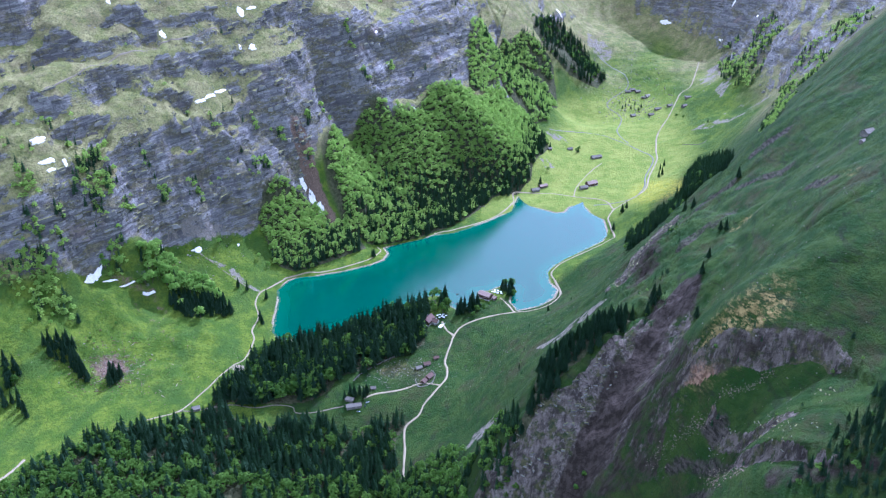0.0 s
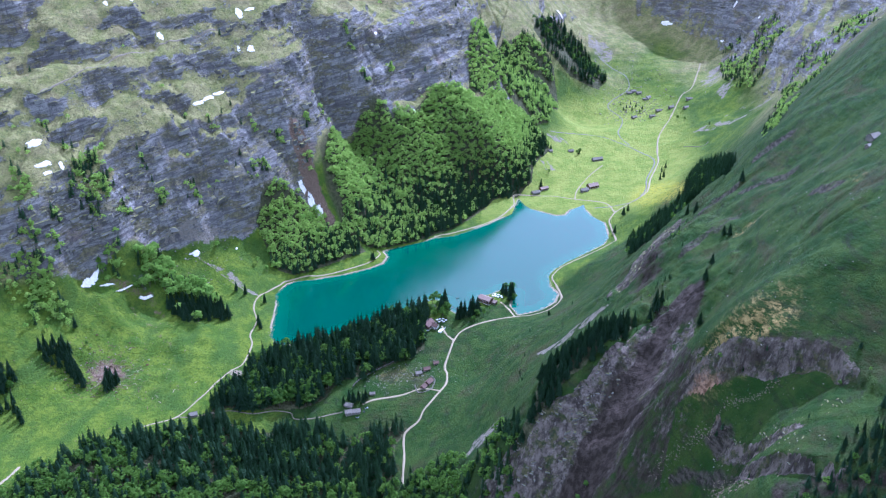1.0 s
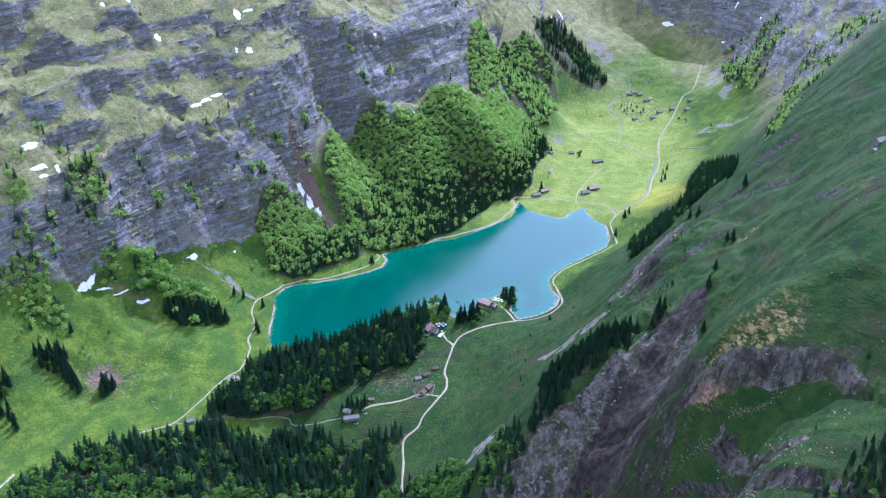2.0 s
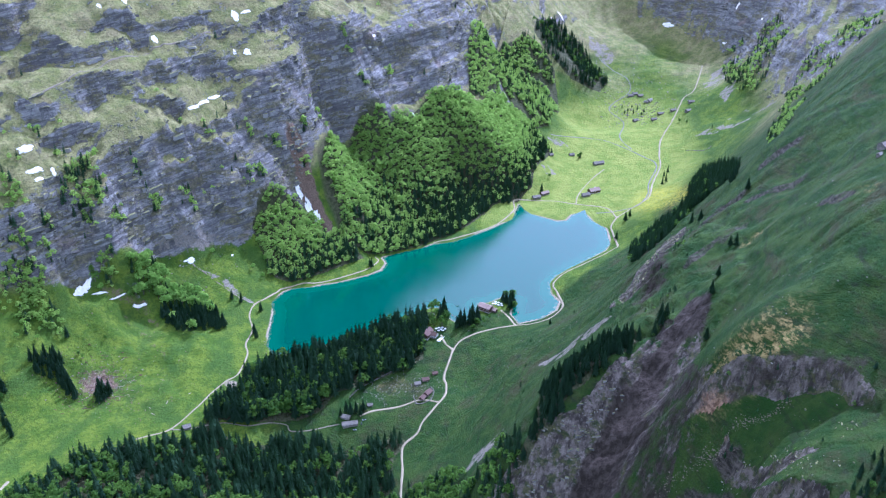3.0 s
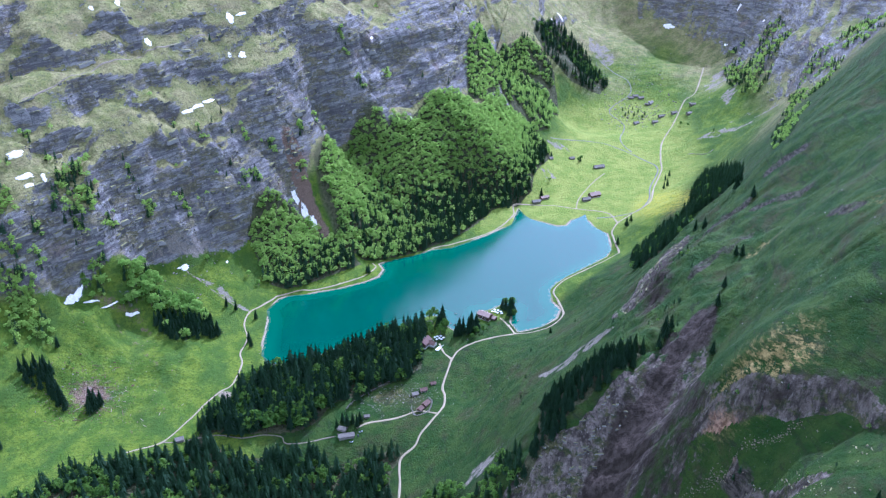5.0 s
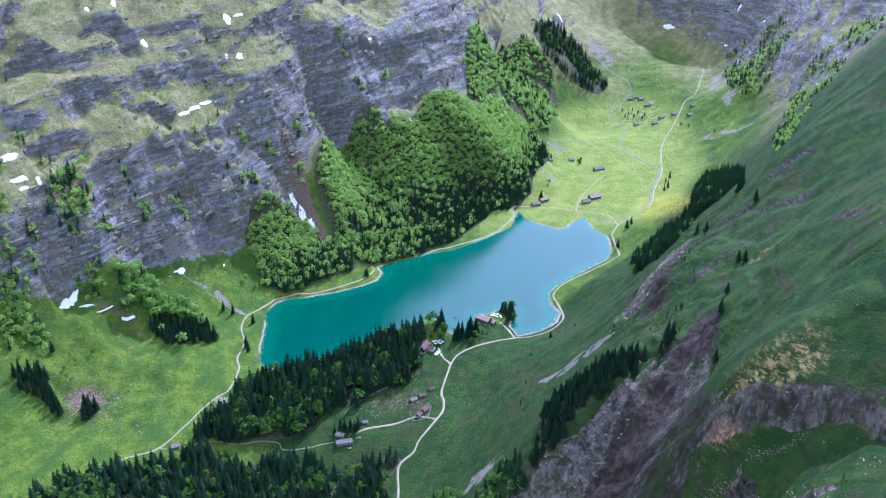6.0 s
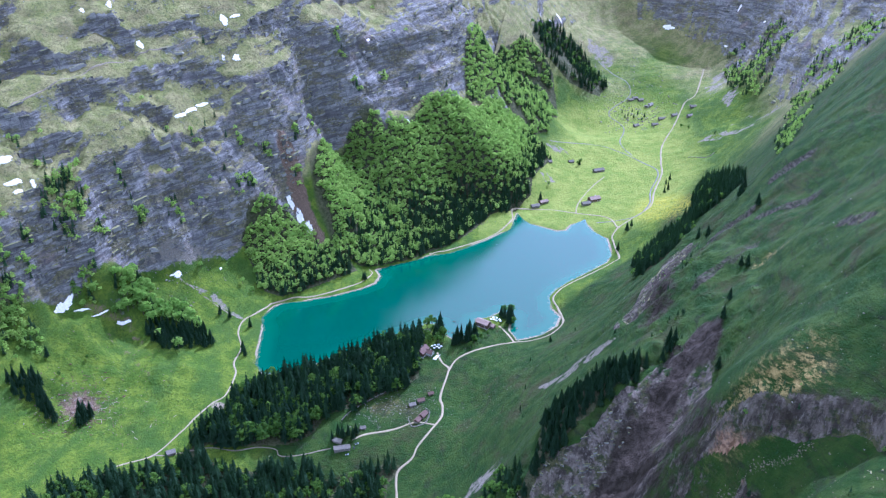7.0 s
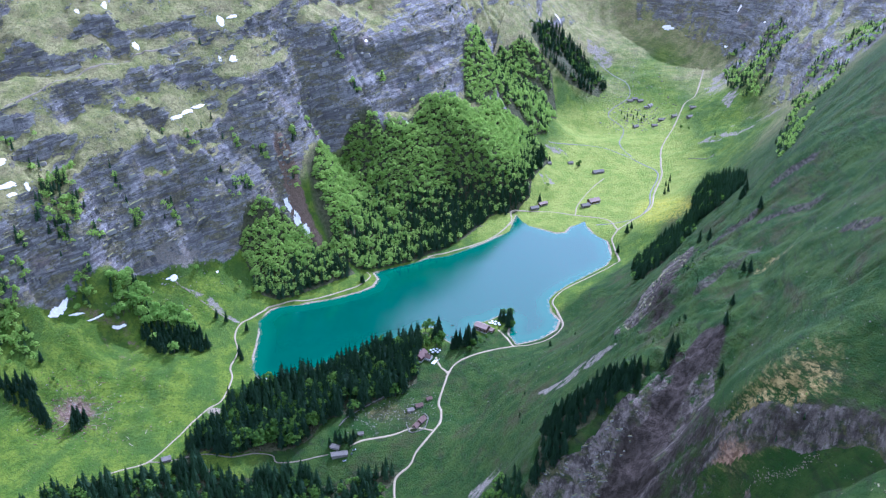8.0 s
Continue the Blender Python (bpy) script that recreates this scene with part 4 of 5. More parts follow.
def beech_crown(rng, clumps, leaves, size):
    """A rounded, lumpy crown: clusters of thin leaf sprays with gaps, on a unit stem."""
    verts, faces = [], []
    for k in range(clumps):
        up = rng.uniform(-0.6, 1.0)
        a = 2.399963 * k + rng.uniform(-0.4, 0.4)
        flat = math.sqrt(max(0.0, 1 - up * up)) * rng.uniform(0.55, 1.08)
        c = np.array((0.27 * flat * math.cos(a), 0.27 * flat * math.sin(a), 0.62 + 0.30 * up * rng.uniform(0.85, 1.1)))
        r = rng.uniform(0.09, 0.15)
        for j in range(leaves):
            d = rng.normal(0, 1, 3)
            d[2] = abs(d[2]) * 0.9 + 0.1 if rng.random() < 0.8 else d[2]
            d /= np.linalg.norm(d)
            q = c + d * r * rng.uniform(0.75, 1.1) * np.array((1, 1, 0.85))
            e1 = np.cross(d, rng.normal(0, 1, 3))
            e1 /= np.linalg.norm(e1)
            e2 = np.cross(d, e1)
            e1, e2 = e1 + d * rng.uniform(-0.5, 0.5), e2 + d * rng.uniform(-0.5, 0.5)
            base, s = len(verts), size * rng.uniform(0.7, 1.3)
            verts += [tuple(q + s * e1), tuple(q + s * 0.8 * e2), tuple(q - s * e1), tuple(q - s * 0.8 * e2)]
            faces += [(base, base + 1, base + 2), (base, base + 2, base + 3)]
    return np.array(verts), faces


def mesh_of(name, verts, faces, material):
    me = bpy.data.meshes.new(name)
    me.from_pydata(verts.tolist(), [], faces)
    me.materials.append(material)
    return me


def stem_mesh(rng, leafy):
    bm = bmesh.new()
    tube(bm, (0, 0, -0.06), (0, 0, 0.55 if leafy else 0.9), 0.022, 0.010 if leafy else 0.003, 6)
    if leafy:
        for k in range(4):
            a = 1.57 * k + rng.uniform(-0.4, 0.4)
            tube(bm, (0, 0, 0.26 + 0.06 * k), (0.17 * math.cos(a), 0.17 * math.sin(a), 0.5 + 0.05 * k), 0.010, 0.003, 5)
    me = bpy.data.meshes.new("trunk")
    bm.to_mesh(me), bm.free()
    me.materials.append(BARK)
    return me


RNG = np.random.default_rng(7)
FINE_SPRUCE = [(stem_mesh(RNG, False), mesh_of("crown", *spruce_crown(RNG, 9, 8, width=w), NEEDLES)) for w in (0.17, 0.19, 0.145)]
FINE_BEECH = [(stem_mesh(RNG, True), mesh_of("crown", *beech_crown(RNG, 26, 9, 0.060), LEAVES)) for _ in range(3)]
FINE_SHADED_TREE = [(stem_mesh(RNG, True), mesh_of("crown", *beech_crown(RNG, 24, 9, 0.062), SHADED_LEAVES)) for _ in range(3)]
SMALL_SPRUCE = [spruce_crown(RNG, 6, 6, width=w) for w in (0.16, 0.18, 0.20, 0.14)]
SMALL_BEECH = [beech_crown(RNG, 15, 6, 0.074) for _ in range(5)]


def tree(kind, x, y, height, label, group="", wide=1.0):
    rng = np.random.default_rng(int(abs(x * 13.1) + abs(y * 7.7)))
    spruce = kind == "spruce"
    trunk, crown = {"spruce": FINE_SPRUCE, "beech": FINE_BEECH, "shaded_broadleaf": FINE_SHADED_TREE}[kind][int(rng.integers(3))]
    top = new("spruce_tree" if spruce else "broadleaf_tree")
    s = height * wide * rng.uniform(0.9, 1.15)
    top.matrix_basis = pose(x, y, float(land(x, y)), rng.uniform(-2, 2), rng.uniform(-2, 2), rng.uniform(0, 360)) @ Matrix.Diagonal((s, s, height, 1))
    tagged(top, label, "tree", group)
    for name, me in (("trunk", trunk), ("crown", crown)):
        p = new(name, me)
        p.parent = top
    return top


def scatter(ring, gap, seed, thin=0.0):
    """Uneven places in a ring, about gap metres apart."""
    rng = np.random.default_rng(seed)
    r = np.array(ring, float)
    xs, ys = np.arange(r[:, 0].min(), r[:, 0].max(), gap), np.arange(r[:, 1].min(), r[:, 1].max(), gap)
    gx, gy = (g.ravel() for g in np.meshgrid(xs, ys))
    gx, gy = gx + rng.uniform(-0.48, 0.48, gx.size) * gap, gy + rng.uniform(-0.48, 0.48, gy.size) * gap
    ok = inside(ring, gx + 9 * noise2(gx / 21, gy / 21, seed + 3), gy + 9 * noise2(gx / 21, gy / 21, seed + 5)) & (noise2(gx / 26, gy / 26, seed) > -1 + thin)
    shore, _, _ = along(LAKE + LAKE[:1], gx, gy)
    ok &= ~inside(LAKE, gx, gy) & (shore > 4)
    for line, gap_ in ((MAIN_TRACK, 4.5), (FOREST_TRACK, 1.8), (SHORE_PATH, 4.5), (FAR_SHORE_PATH, 4.5), (BARN_TRACK, 4.5)):
        ok &= along(line, gx, gy)[0] > gap_
    return gx[ok], gy[ok]


def wood(name, places, spruce_share, low, high, label, seed, slender=1.0, leaf=None):
    """One wood of uncounted trees: stems and crowns of real geometry in one mesh."""
    rng = np.random.default_rng(seed)
    x, y = places
    z = land(x, y)
    share = spruce_share(x, y) if callable(spruce_share) else np.full(len(x), spruce_share)
    verts, faces, tints, slots = [], [], [], []
    count = 0
    for k in range(len(x)):
        spruce = rng.random() < share[k]
        v, f = (SMALL_SPRUCE if spruce else SMALL_BEECH)[int(rng.integers(4))]
        h = rng.uniform(low, high) * (1.42 if spruce else 0.9)
        w = h * rng.uniform(0.85, 1.2) * (1.02 * slender if spruce else 1.12)
        a = rng.uniform(0, 6.283)
        c, s = math.cos(a), math.sin(a)
        verts.append(np.c_[x[k] + w * (v[:, 0] * c - v[:, 1] * s), y[k] + w * (v[:, 0] * s + v[:, 1] * c), z[k] - 0.3 + h * v[:, 2]])
        faces += [(i + count, j + count, m + count) for i, j, m in f]
        slots += [0 if spruce else 1] * len(f)
        tints.append(np.full(len(v), rng.uniform(0, 0.55)))
        count += len(v)
        if not spruce or rng.random() < 0.3:
            r = 0.018 * h
            stem = np.array([(r, 0, -0.5), (-r / 2, r, -0.5), (-r / 2, -r, -0.5), (0, 0, 0.5 * h)]) + (x[k], y[k], z[k])
            verts.append(stem)
            faces += [(count, count + 1, count + 3), (count + 1, count + 2, count + 3), (count + 2, count, count + 3)]
            slots += [2] * 3
            tints.append(np.zeros(4))
            count += 4
    me = bpy.data.meshes.new(name)
    me.from_pydata(np.vstack(verts).tolist(), [], faces)
    for m in (NEEDLES, leaf or LEAVES, BARK):
        me.materials.append(m)
    me.polygons.foreach_set("material_index", slots)
    me.attributes.new("tint", "FLOAT", "POINT").data.foreach_set("value", np.concatenate(tints).astype(np.float32))
    return tagged(new(name, me), label, "trees", kind="stuff")


def near_shore(x, y):
    return ramp(land(x, y), 85, 22) * (0.40 + 0.47 * ramp(x, -140, 30))


wood("lower_wood", scatter(LOWER_WOOD, 8.0, 11, 0.36), lambda x, y: np.clip(0.28 + 0.6 * ramp(y, 800, 900), 0, 0.88), 14, 23, "dense dark spruces mixed with shade-darkened broadleaf trees", 11, 1.22, SHADED_LEAVES)
wood("lakeside_wood", scatter(LAKE_BELT, 7.0, 12, 0.12), 0.76, 18, 28, "dense dark spruce belt along the near lake shore", 12, 1.22, SHADED_LEAVES)
wood("green_wood", scatter(GREEN_WOOD, 5.5, 13, 0.03), near_shore, 9, 18, "fresh green beech wood with spruces at its foot", 13)
wood("little_wood", scatter(LITTLE_WOOD, 5.6, 14, 0.03), lambda x, y: 0.62 * ramp(land(x, y), 45, 10), 11, 17, "fresh green beech wood beside the avalanche gully", 14)
wood("upper_wood", scatter(UPPER_WOOD, 6.4, 15, 0.62), 0.30, 11, 16, "light green trees on the steep upper flank", 15)
wood("rim_wood", scatter(RIM_WOOD, 6.2, 36, 0.15), 0.15, 10, 15, "light green trees below the rock wall's rim", 36)
wood("head_wood", scatter(HEAD_WOOD, 9.0, 16, 0.75), 0.85, 14, 21, "dark spruces at the head of the valley", 16, 1.0, SHADED_LEAVES)
wood("band_wood", scatter(MID_BAND, 6.7, 17, 0.15), 0.95, 14, 21, "dark spruce band along the foot of the slope", 17, 1.0, SHADED_LEAVES)
wood("ribbon_wood", scatter(RIBBON, 6.8, 18, 1.05), 0.35, 6, 11, "light green and dark trees on the broken far slope", 18)
wood("corner_wood", scatter(FAR_RIGHT, 7.8, 19, 0.72), 0.5, 8, 14, "light green trees and dark spruces on the far valley corner", 19)
wood("edge_wood", scatter(LEFT_EDGE, 6.6, 20, 0.5), 0.15, 8, 14, "light green trees below the rock wall", 20)


def ledge_places():
    rng = np.random.default_rng(23)
    x, y = rng.uniform(-680, 40, 5200), rng.uniform(1120, 2070, 5200)
    d, side, _ = along(CLIFF_FOOT, x, y)
    z = land(x, y)
    tilt = np.hypot(land(x + 3, y) - z, land(x, y + 3) - z) / 3
    low = ramp(z, 330, 110) * ramp(x, -310, -490) + 0.18 * ramp(z, 400, 200)
    ok = (side < 0) & (d > 4) & (tilt < 1.35) & (noise2(x / 45, y / 45, 9) > 0.0) & (rng.random(x.size) < low) & ~inside(GREEN_WOOD, x, y)
    return x[ok], y[ok]


wood("ledge_trees", ledge_places(), 0.35, 7, 13, "scattered light green trees on rocky ledges", 23)
GROVES = [(-593, 1118, 16), (-573, 1108, 15), (-551, 1098, 12), (-580, 1081, 15), (-569, 1129, 10), (-546, 1243, 11), (-527, 1219, 13), (-517, 1244, 12), (-569, 1180, 9), (-565, 1158, 9), (-501, 1198, 9), (-497, 1185, 10), (-411, 1341, 10), (-332, 1410, 9), (-456, 1306, 10), (-537, 1267, 13), (-603, 1268, 7), (-574, 1262, 7), (-316, 1430, 11), (-302, 1493, 9), (-256, 1540, 8), (-233, 1596, 9), (-117, 1768, 9), (-597, 1144, 13), (-608, 1182, 14), (-492, 1248, 9), (-482, 1318, 7), (-248, 1502, 8), (-395, 1426, 6), (-334, 1475, 6), (-195, 1714, 8), (-165, 1704, 8)]


def grove_places():
    rng = np.random.default_rng(26)
    spots = [(x + rng.normal(0, 0.55 * r), y + rng.normal(0, 0.55 * r)) for x, y, r in GROVES for _ in range(int(r * r / 9))]
    return np.array([s[0] for s in spots]), np.array([s[1] for s in spots])


wood("ledge_groves", grove_places(), 0.25, 9, 15, "clumps of fresh green trees on rock ledges", 26)
wood("ledge_grove", scatter(LEDGE_GROVE, 7.4, 24, 0.1), 0.45, 11, 17, "grove of spruces and beeches on a high ledge", 24)


def slope_scrub():
    rng = np.random.default_rng(29)
    x, y = rng.uniform(25, 370, 2600), rng.uniform(500, 1250, 2600)
    ok = ((along(SPUR, x, y)[0] < 30) | (along(SCARP, x, y)[0] < 14) | (along(LOW_SCARP, x, y)[0] < 12) | (along(BENCH, x, y)[0] < 8)) & (noise2(x / 22, y / 22, 33) > 0.15) & (rng.random(x.size) < 0.5)
    x2, y2 = rng.uniform(-14, 291, 900), rng.uniform(804, 1171, 900)
    ok2 = (noise2(x2 / 30, y2 / 30, 35) > 0.55) & (rng.random(x2.size) < 0.10) & (land(x2, y2) > 8) & ~inside(LAKE, x2, y2)
    return np.r_[x[ok], x2[ok2]], np.r_[y[ok], y2[ok2]]


wood("scrub", slope_scrub(), 0.6, 2.2, 5.5, "low dark green scrub on rock and grass", 29, 1.2, SHADED_LEAVES)

wood("track_wood", scatter([(-85, 800), (-85, 850), (-64, 866), (-62, 842), (-50, 842), (-50, 864), (-35, 862), (-30, 800)], 6.5, 37, 0.05), 0.3, 11, 17, "light and dark trees closing over the track", 37, 1.0, SHADED_LEAVES)
wood("scarp_wood", scatter([(222, 452), (237, 462), (251, 455), (270, 485), (283, 493), (312, 500), (335, 440), (300, 395), (228, 425)], 5.6, 38, 0.1), 0.92, 5, 9, "dark tangled trees and scrub under the low scarp", 38, 1.1, SHADED_LEAVES)
wood("bank_wood", scatter(TRACKSIDE, 6.9, 34, 0.1), 0.30, 10, 17, "light and dark trees on the bank beside the track", 34, 1.0, SHADED_LEAVES)
wood("spur_foot_wood", scatter(SPUR_FOOT, 7.1, 35, 0.1), 0.55, 9, 16, "mixed trees on the steep bank below the spur", 35, 1.0, SHADED_LEAVES)

# counted trees, each a thing of its own
for ring, gap, seed, share, low, high, label, group in (
        (SPUR_WOOD, 6.2, 31, 1.0, 9, 18, "dark spruce on the crest of the rocky spur", "spruces on the spur"),
        (MEADOW_GROUP, 7.6, 32, 0.62, 12, 19, "tree in the grove below the rock wall", "grove on the meadow"),
        (ROCKY_GROVE, 7.0, 33, 1.0, 13, 20, "dark spruce on the sloping meadow", "spruces on the meadow"),
        ):
    rng = np.random.default_rng(seed)
    for px, py in zip(*scatter(ring, gap, seed, 0.15)):
        near = share if ring is not MEADOW_GROUP else (0.12 if py > 1204 or px < -439 else 0.95)
        kind = "spruce" if rng.random() < near else "beech"
        tree(kind, float(px), float(py), rng.uniform(low, high) * (1.35 if kind == "spruce" else 1.15), label.replace("tree", "dark spruce" if kind == "spruce" else "light green broadleaf tree", 1) if label.startswith("tree") else label, group, 1.12)

SINGLE_SPRUCES = [(-349, 1168, 17), (-342, 1165, 21), (-336, 1175, 19), (-343, 1178, 16), (-324, 1243, 15), (-307, 1253, 0), (-339, 1246, 13), (-292, 1229, 14), (-289, 1164, 15), (-284, 1154, 12),
                  (-530, 1087, 15), (-466, 1012, 24), (-459, 1008, 23), (-463, 1000, 21), (-455, 1017, 19), (-460, 1014, 22), (-578, 983, 20), (-585, 973, 19), (-572, 977, 17), (-591, 985, 21), (-579, 967, 18),
                  (17, 1185, 23), (23, 1189, 22), (31, 1188, 24), (36, 1195, 26), (43, 1198, 22), (12, 1181, 17), (-8, 1218, 25), (-14, 1204, 22), (-4, 1206, 19),
                  (96, 1240, 18), (100, 1251, 20), (90, 1254, 17), (85, 1261, 15), (97, 1263, 16), (-117, 993, 15), (-123, 997, 14), (-130, 994, 15), (-136, 999, 13), (-114, 1002, 13), (-143, 990, 12)]
SLOPE_SPRUCES = [(211, 798, 20), (204, 789, 15), (218, 803, 12), (255, 790, 12), (313, 1079, 15), (318, 1059, 13), (267, 1149, 10), (291, 1247, 12), (296, 1278, 10), (301, 1481, 12), (328, 1544, 14), (339, 1560, 12),
                 (239, 739, 11), (270, 822, 10), (374, 1115, 13), (356, 1016, 12), (303, 878, 12), (299, 884, 9), (367, 1105, 13), (361, 1096, 11), (-25, 1496, 14), (-132, 1379, 13), (-135, 1384, 10), (147, 1148, 8), (187, 1703, 15), (224, 1870, 10), (288, 1879, 9)]
for group, trees, label in (("lone spruces", SINGLE_SPRUCES, "dark spruce standing on grass near the lake"), ("slope spruces", SLOPE_SPRUCES, "lone dark spruce on open grass")):
    for px, py, ph in trees:
        if ph:
            tree("spruce", px, py, 1.4 * ph, label, group, 1.2)
for px, py, ph in ((256, 470, 11), (255, 457, 13), (266, 468, 14), (267, 452, 13), (275, 449, 15), (281, 468, 14), (273, 481, 11), (288, 479, 13), (261, 462, 10), (272, 460, 12), (281, 455, 13), (290, 462, 15), (296, 475, 14), (262, 446, 12),
                   (-563, 948, 20), (-580, 960, 21), (-549, 929, 19), (-575, 933, 22), (-568, 940, 18), (-557, 936, 20), (-586, 948, 21), (-543, 921, 17), (259, 474, 10), (264, 458, 12), (270, 474, 11), (278, 461, 13), (285, 449, 14), (284, 473, 12), (292, 484, 13), (298, 466, 14), (270, 444, 12), (276, 470, 13), (268, 480, 10), (259, 452, 12)):
    tree("spruce", px, py, (0.85 if px > 0 else 1.2) * ph, "dark spruce in a dense clump on grass", "clumped spruces", 1.1)
for px, py, ph in ((-573, 965, 13), (-510, 1068, 6), (-486, 1105, 6), (127, 658, 6), (119, 651, 6)):
    tree("shaded_broadleaf", px, py, 1.2 * ph, "green bush on the open slope", "bushes")
for px, py, ph in ((438, 2212, 8), (449, 2193, 9), (460, 2177, 10), (473, 2194, 9), (477, 2161, 8), (485, 2171, 10), (463, 2214, 8), (440, 2183, 9), (457, 1775, 13), (445, 1756, 12), (441, 1720, 15), (431, 1708, 13), (583, 1923, 8)):
    tree("spruce", px, py, 1.3 * ph, "small dark spruce on the valley floor", "valley spruces")
for px, py, ph in ((-20, 1232, 15), (-27, 1225, 15), (-4, 1194, 17), (-11, 1184, 15), (-18, 1209, 13), (90, 1269, 12), (101, 1272, 13), (102, 1239, 11), (42, 1184, 12), (-46, 1133, 13), (-55, 1139, 14), (-41, 1171, 13), (-27, 1198, 12), (-38, 1206, 13), (-5, 1181, 10), (52, 1191, 9), (36, 1173, 8), (-52, 1182, 14), (-43, 1124, 12), (-56, 1113, 13), (-24, 1188, 11), (-47, 1193, 13), (62, 1205, 7),
                   (-378, 1309, 10), (-319, 1320, 10), (-302, 1309, 9), (-558, 1061, 8), (-504, 1066, 6), (-579, 1049, 9), (-506, 1167, 12), (-515, 1175, 14), (-497, 1184, 13), (-509, 1188, 13), (-520, 1180, 11),
                   (284, 1874, 9), (291, 1886, 9), (543, 2050, 8), (555, 2029, 7), (208, 1754, 8)):
    tree("shaded_broadleaf" if px > -60 else "beech", px, py, 1.25 * ph, "green broadleaf tree beside the water and houses" if px > -60 else "light green broadleaf tree beside the meadow", "lone broadleaf trees")


# ---- snow patches ----
def snow_patch(x, y, wide, high, seed):
    """Thin old snow draped on the slope, its own axes along and up the fall of the ground."""
    gx, gy = float(land(x + 7, y) - land(x - 7, y)) / 14, float(land(x, y + 7) - land(x, y - 7)) / 14
    fall = math.hypot(gx, gy) + 1e-6
    ux, uy = gx / fall, gy / fall
    high = high / math.sqrt(1 + fall * fall)
    n, rings = 44, 7
    a = np.linspace(0, 6.2832, n, endpoint=False)
    edge = 0.95 + 0.34 * noise2(np.cos(a) * 1.7 + seed, np.sin(a) * 1.7, seed) + 0.24 * noise2(np.cos(a) * 4, np.sin(a) * 4 + seed, seed + 1) + 0.16 * noise2(np.cos(a) * 9, np.sin(a) * 9 + seed, seed + 2)
    verts, faces = [], []
    for r in range(rings + 1):
        f = r / rings
        u, v = wide / 2 * f * edge * np.cos(a), high / 2 * f * edge * np.sin(a)
        px, py = x - u * uy + v * ux, y + u * ux + v * uy
        verts.append(np.c_[px, py, land(px, py) + (0.35 * (1 - f ** 4) + 0.25 if r < rings else -1.2)])
    for r in range(rings):
        for k in range(n):
            faces.append((r * n + k, r * n + (k + 1) % n, (r + 1) * n + (k + 1) % n, (r + 1) * n + k)[::-1])
    me = bpy.data.meshes.new("snow_patch")
    me.from_pydata(np.vstack(verts).tolist(), [], faces)
    me.polygons.foreach_set("use_smooth", [True] * len(faces))
    me.materials.append(SNOW)
    return tagged(new("snow_patch", me), "old white snow patch lying on the ground", "snow", "snow patches")


for k, (px, py, pl, pw) in enumerate(SNOWS):
    snow_patch(px, py, pl, pw, k)


# ---- boulders and storm debris ----
def boulders(name, x, y, size, label, seed, material=STONE, logs=0):
    rng = np.random.default_rng(seed)
    verts, faces, count = [], [], 0
    z = land(x, y)
    for k in range(len(x)):
        turn = np.array(Euler((rng.uniform(-0.5, 0.5), rng.uniform(-0.5, 0.5), rng.uniform(0, 6.28))).to_matrix())
        r = size * min(rng.lognormal(0, 0.5), 2.2)
        shape = np.array((1.25, rng.uniform(0.5, 1.0), rng.uniform(0.35, 0.7))) * r
        if k < logs:
            shape = np.array((rng.uniform(2.5, 6), 0.5, 0.4))
            turn = np.array(Euler((0, 0, rng.uniform(0, 6.28))).to_matrix())
        p = ((ICO * rng.uniform(0.78, 1.2, (12, 1))) * shape) @ turn.T
        verts.append(p + (x[k], y[k], z[k] + 0.2 * r))
        faces += (ICO_FACES + count).tolist()
        count += 12
    me = bpy.data.meshes.new(name)
    me.from_pydata(np.vstack(verts).tolist(), [], faces)
    me.materials.append(material)
    return tagged(new(name, me), label, "stones", kind="stuff")


def cloud_of(cx, cy, sx, sy, n, seed):
    rng = np.random.default_rng(seed)
    x, y = rng.normal(cx, sx, n), rng.normal(cy, sy, n)
    ok = ~inside(LAKE, x, y)
    return x[ok], y[ok]


boulders("meadow_stones", *cloud_of(-440, 1033, 60, 50, 260, 61), 0.5, "tan stones strewn over the left meadow", 61, TAN_STONE)
boulders("meadow_pebbles", *cloud_of(-450, 1040, 80, 80, 700, 161), 0.3, "small tan stones strewn over the meadow", 161, TAN_STONE)
boulders("debris", *cloud_of(-474, 1031, 25, 25, 300, 62), 0.8, "brown storm debris and broken logs on grass", 62, TIMBER, 110)
boulders("fallen_logs", np.array([-391.0, -371, -390, -346, -384, -376]), np.array([985.0, 995, 1043, 1014, 973, 997]), 1.0, "bleached logs lying on the lower meadow", 79, DEAD_WOOD, 5)
boulders("dead_logs", *cloud_of(-471, 1030, 26, 26, 36, 76), 0.6, "bleached fallen logs among storm debris", 76, DEAD_WOOD, 26)
boulders("debris_stones", *cloud_of(-470, 1029, 27, 26, 160, 68), 0.7, "pale stones among the storm debris", 68)
boulders("valley_boulders", *cloud_of(470, 2180, 40, 38, 260, 63), 1.3, "grey boulders on the upper valley floor", 63)
boulders("great_boulder", np.array([509.0, 503.0, 514.0]), np.array([2232.0, 2229.0, 2235.0]), 6.5, "huge grey boulder among the valley huts", 73)
boulders("valley_stones", *cloud_of(440, 2350, 90, 110, 420, 64), 1.1, "scattered grey stones on pale grass", 64)
boulders("pasture_stones", *cloud_of(-67, 1052, 32, 20, 600, 65), 0.45, "grey stones in the rough pasture", 65)
boulders("slope_stones", *cloud_of(99, 1056, 60, 45, 300, 66), 0.34, "pale stones strewn on the grass slope", 66)
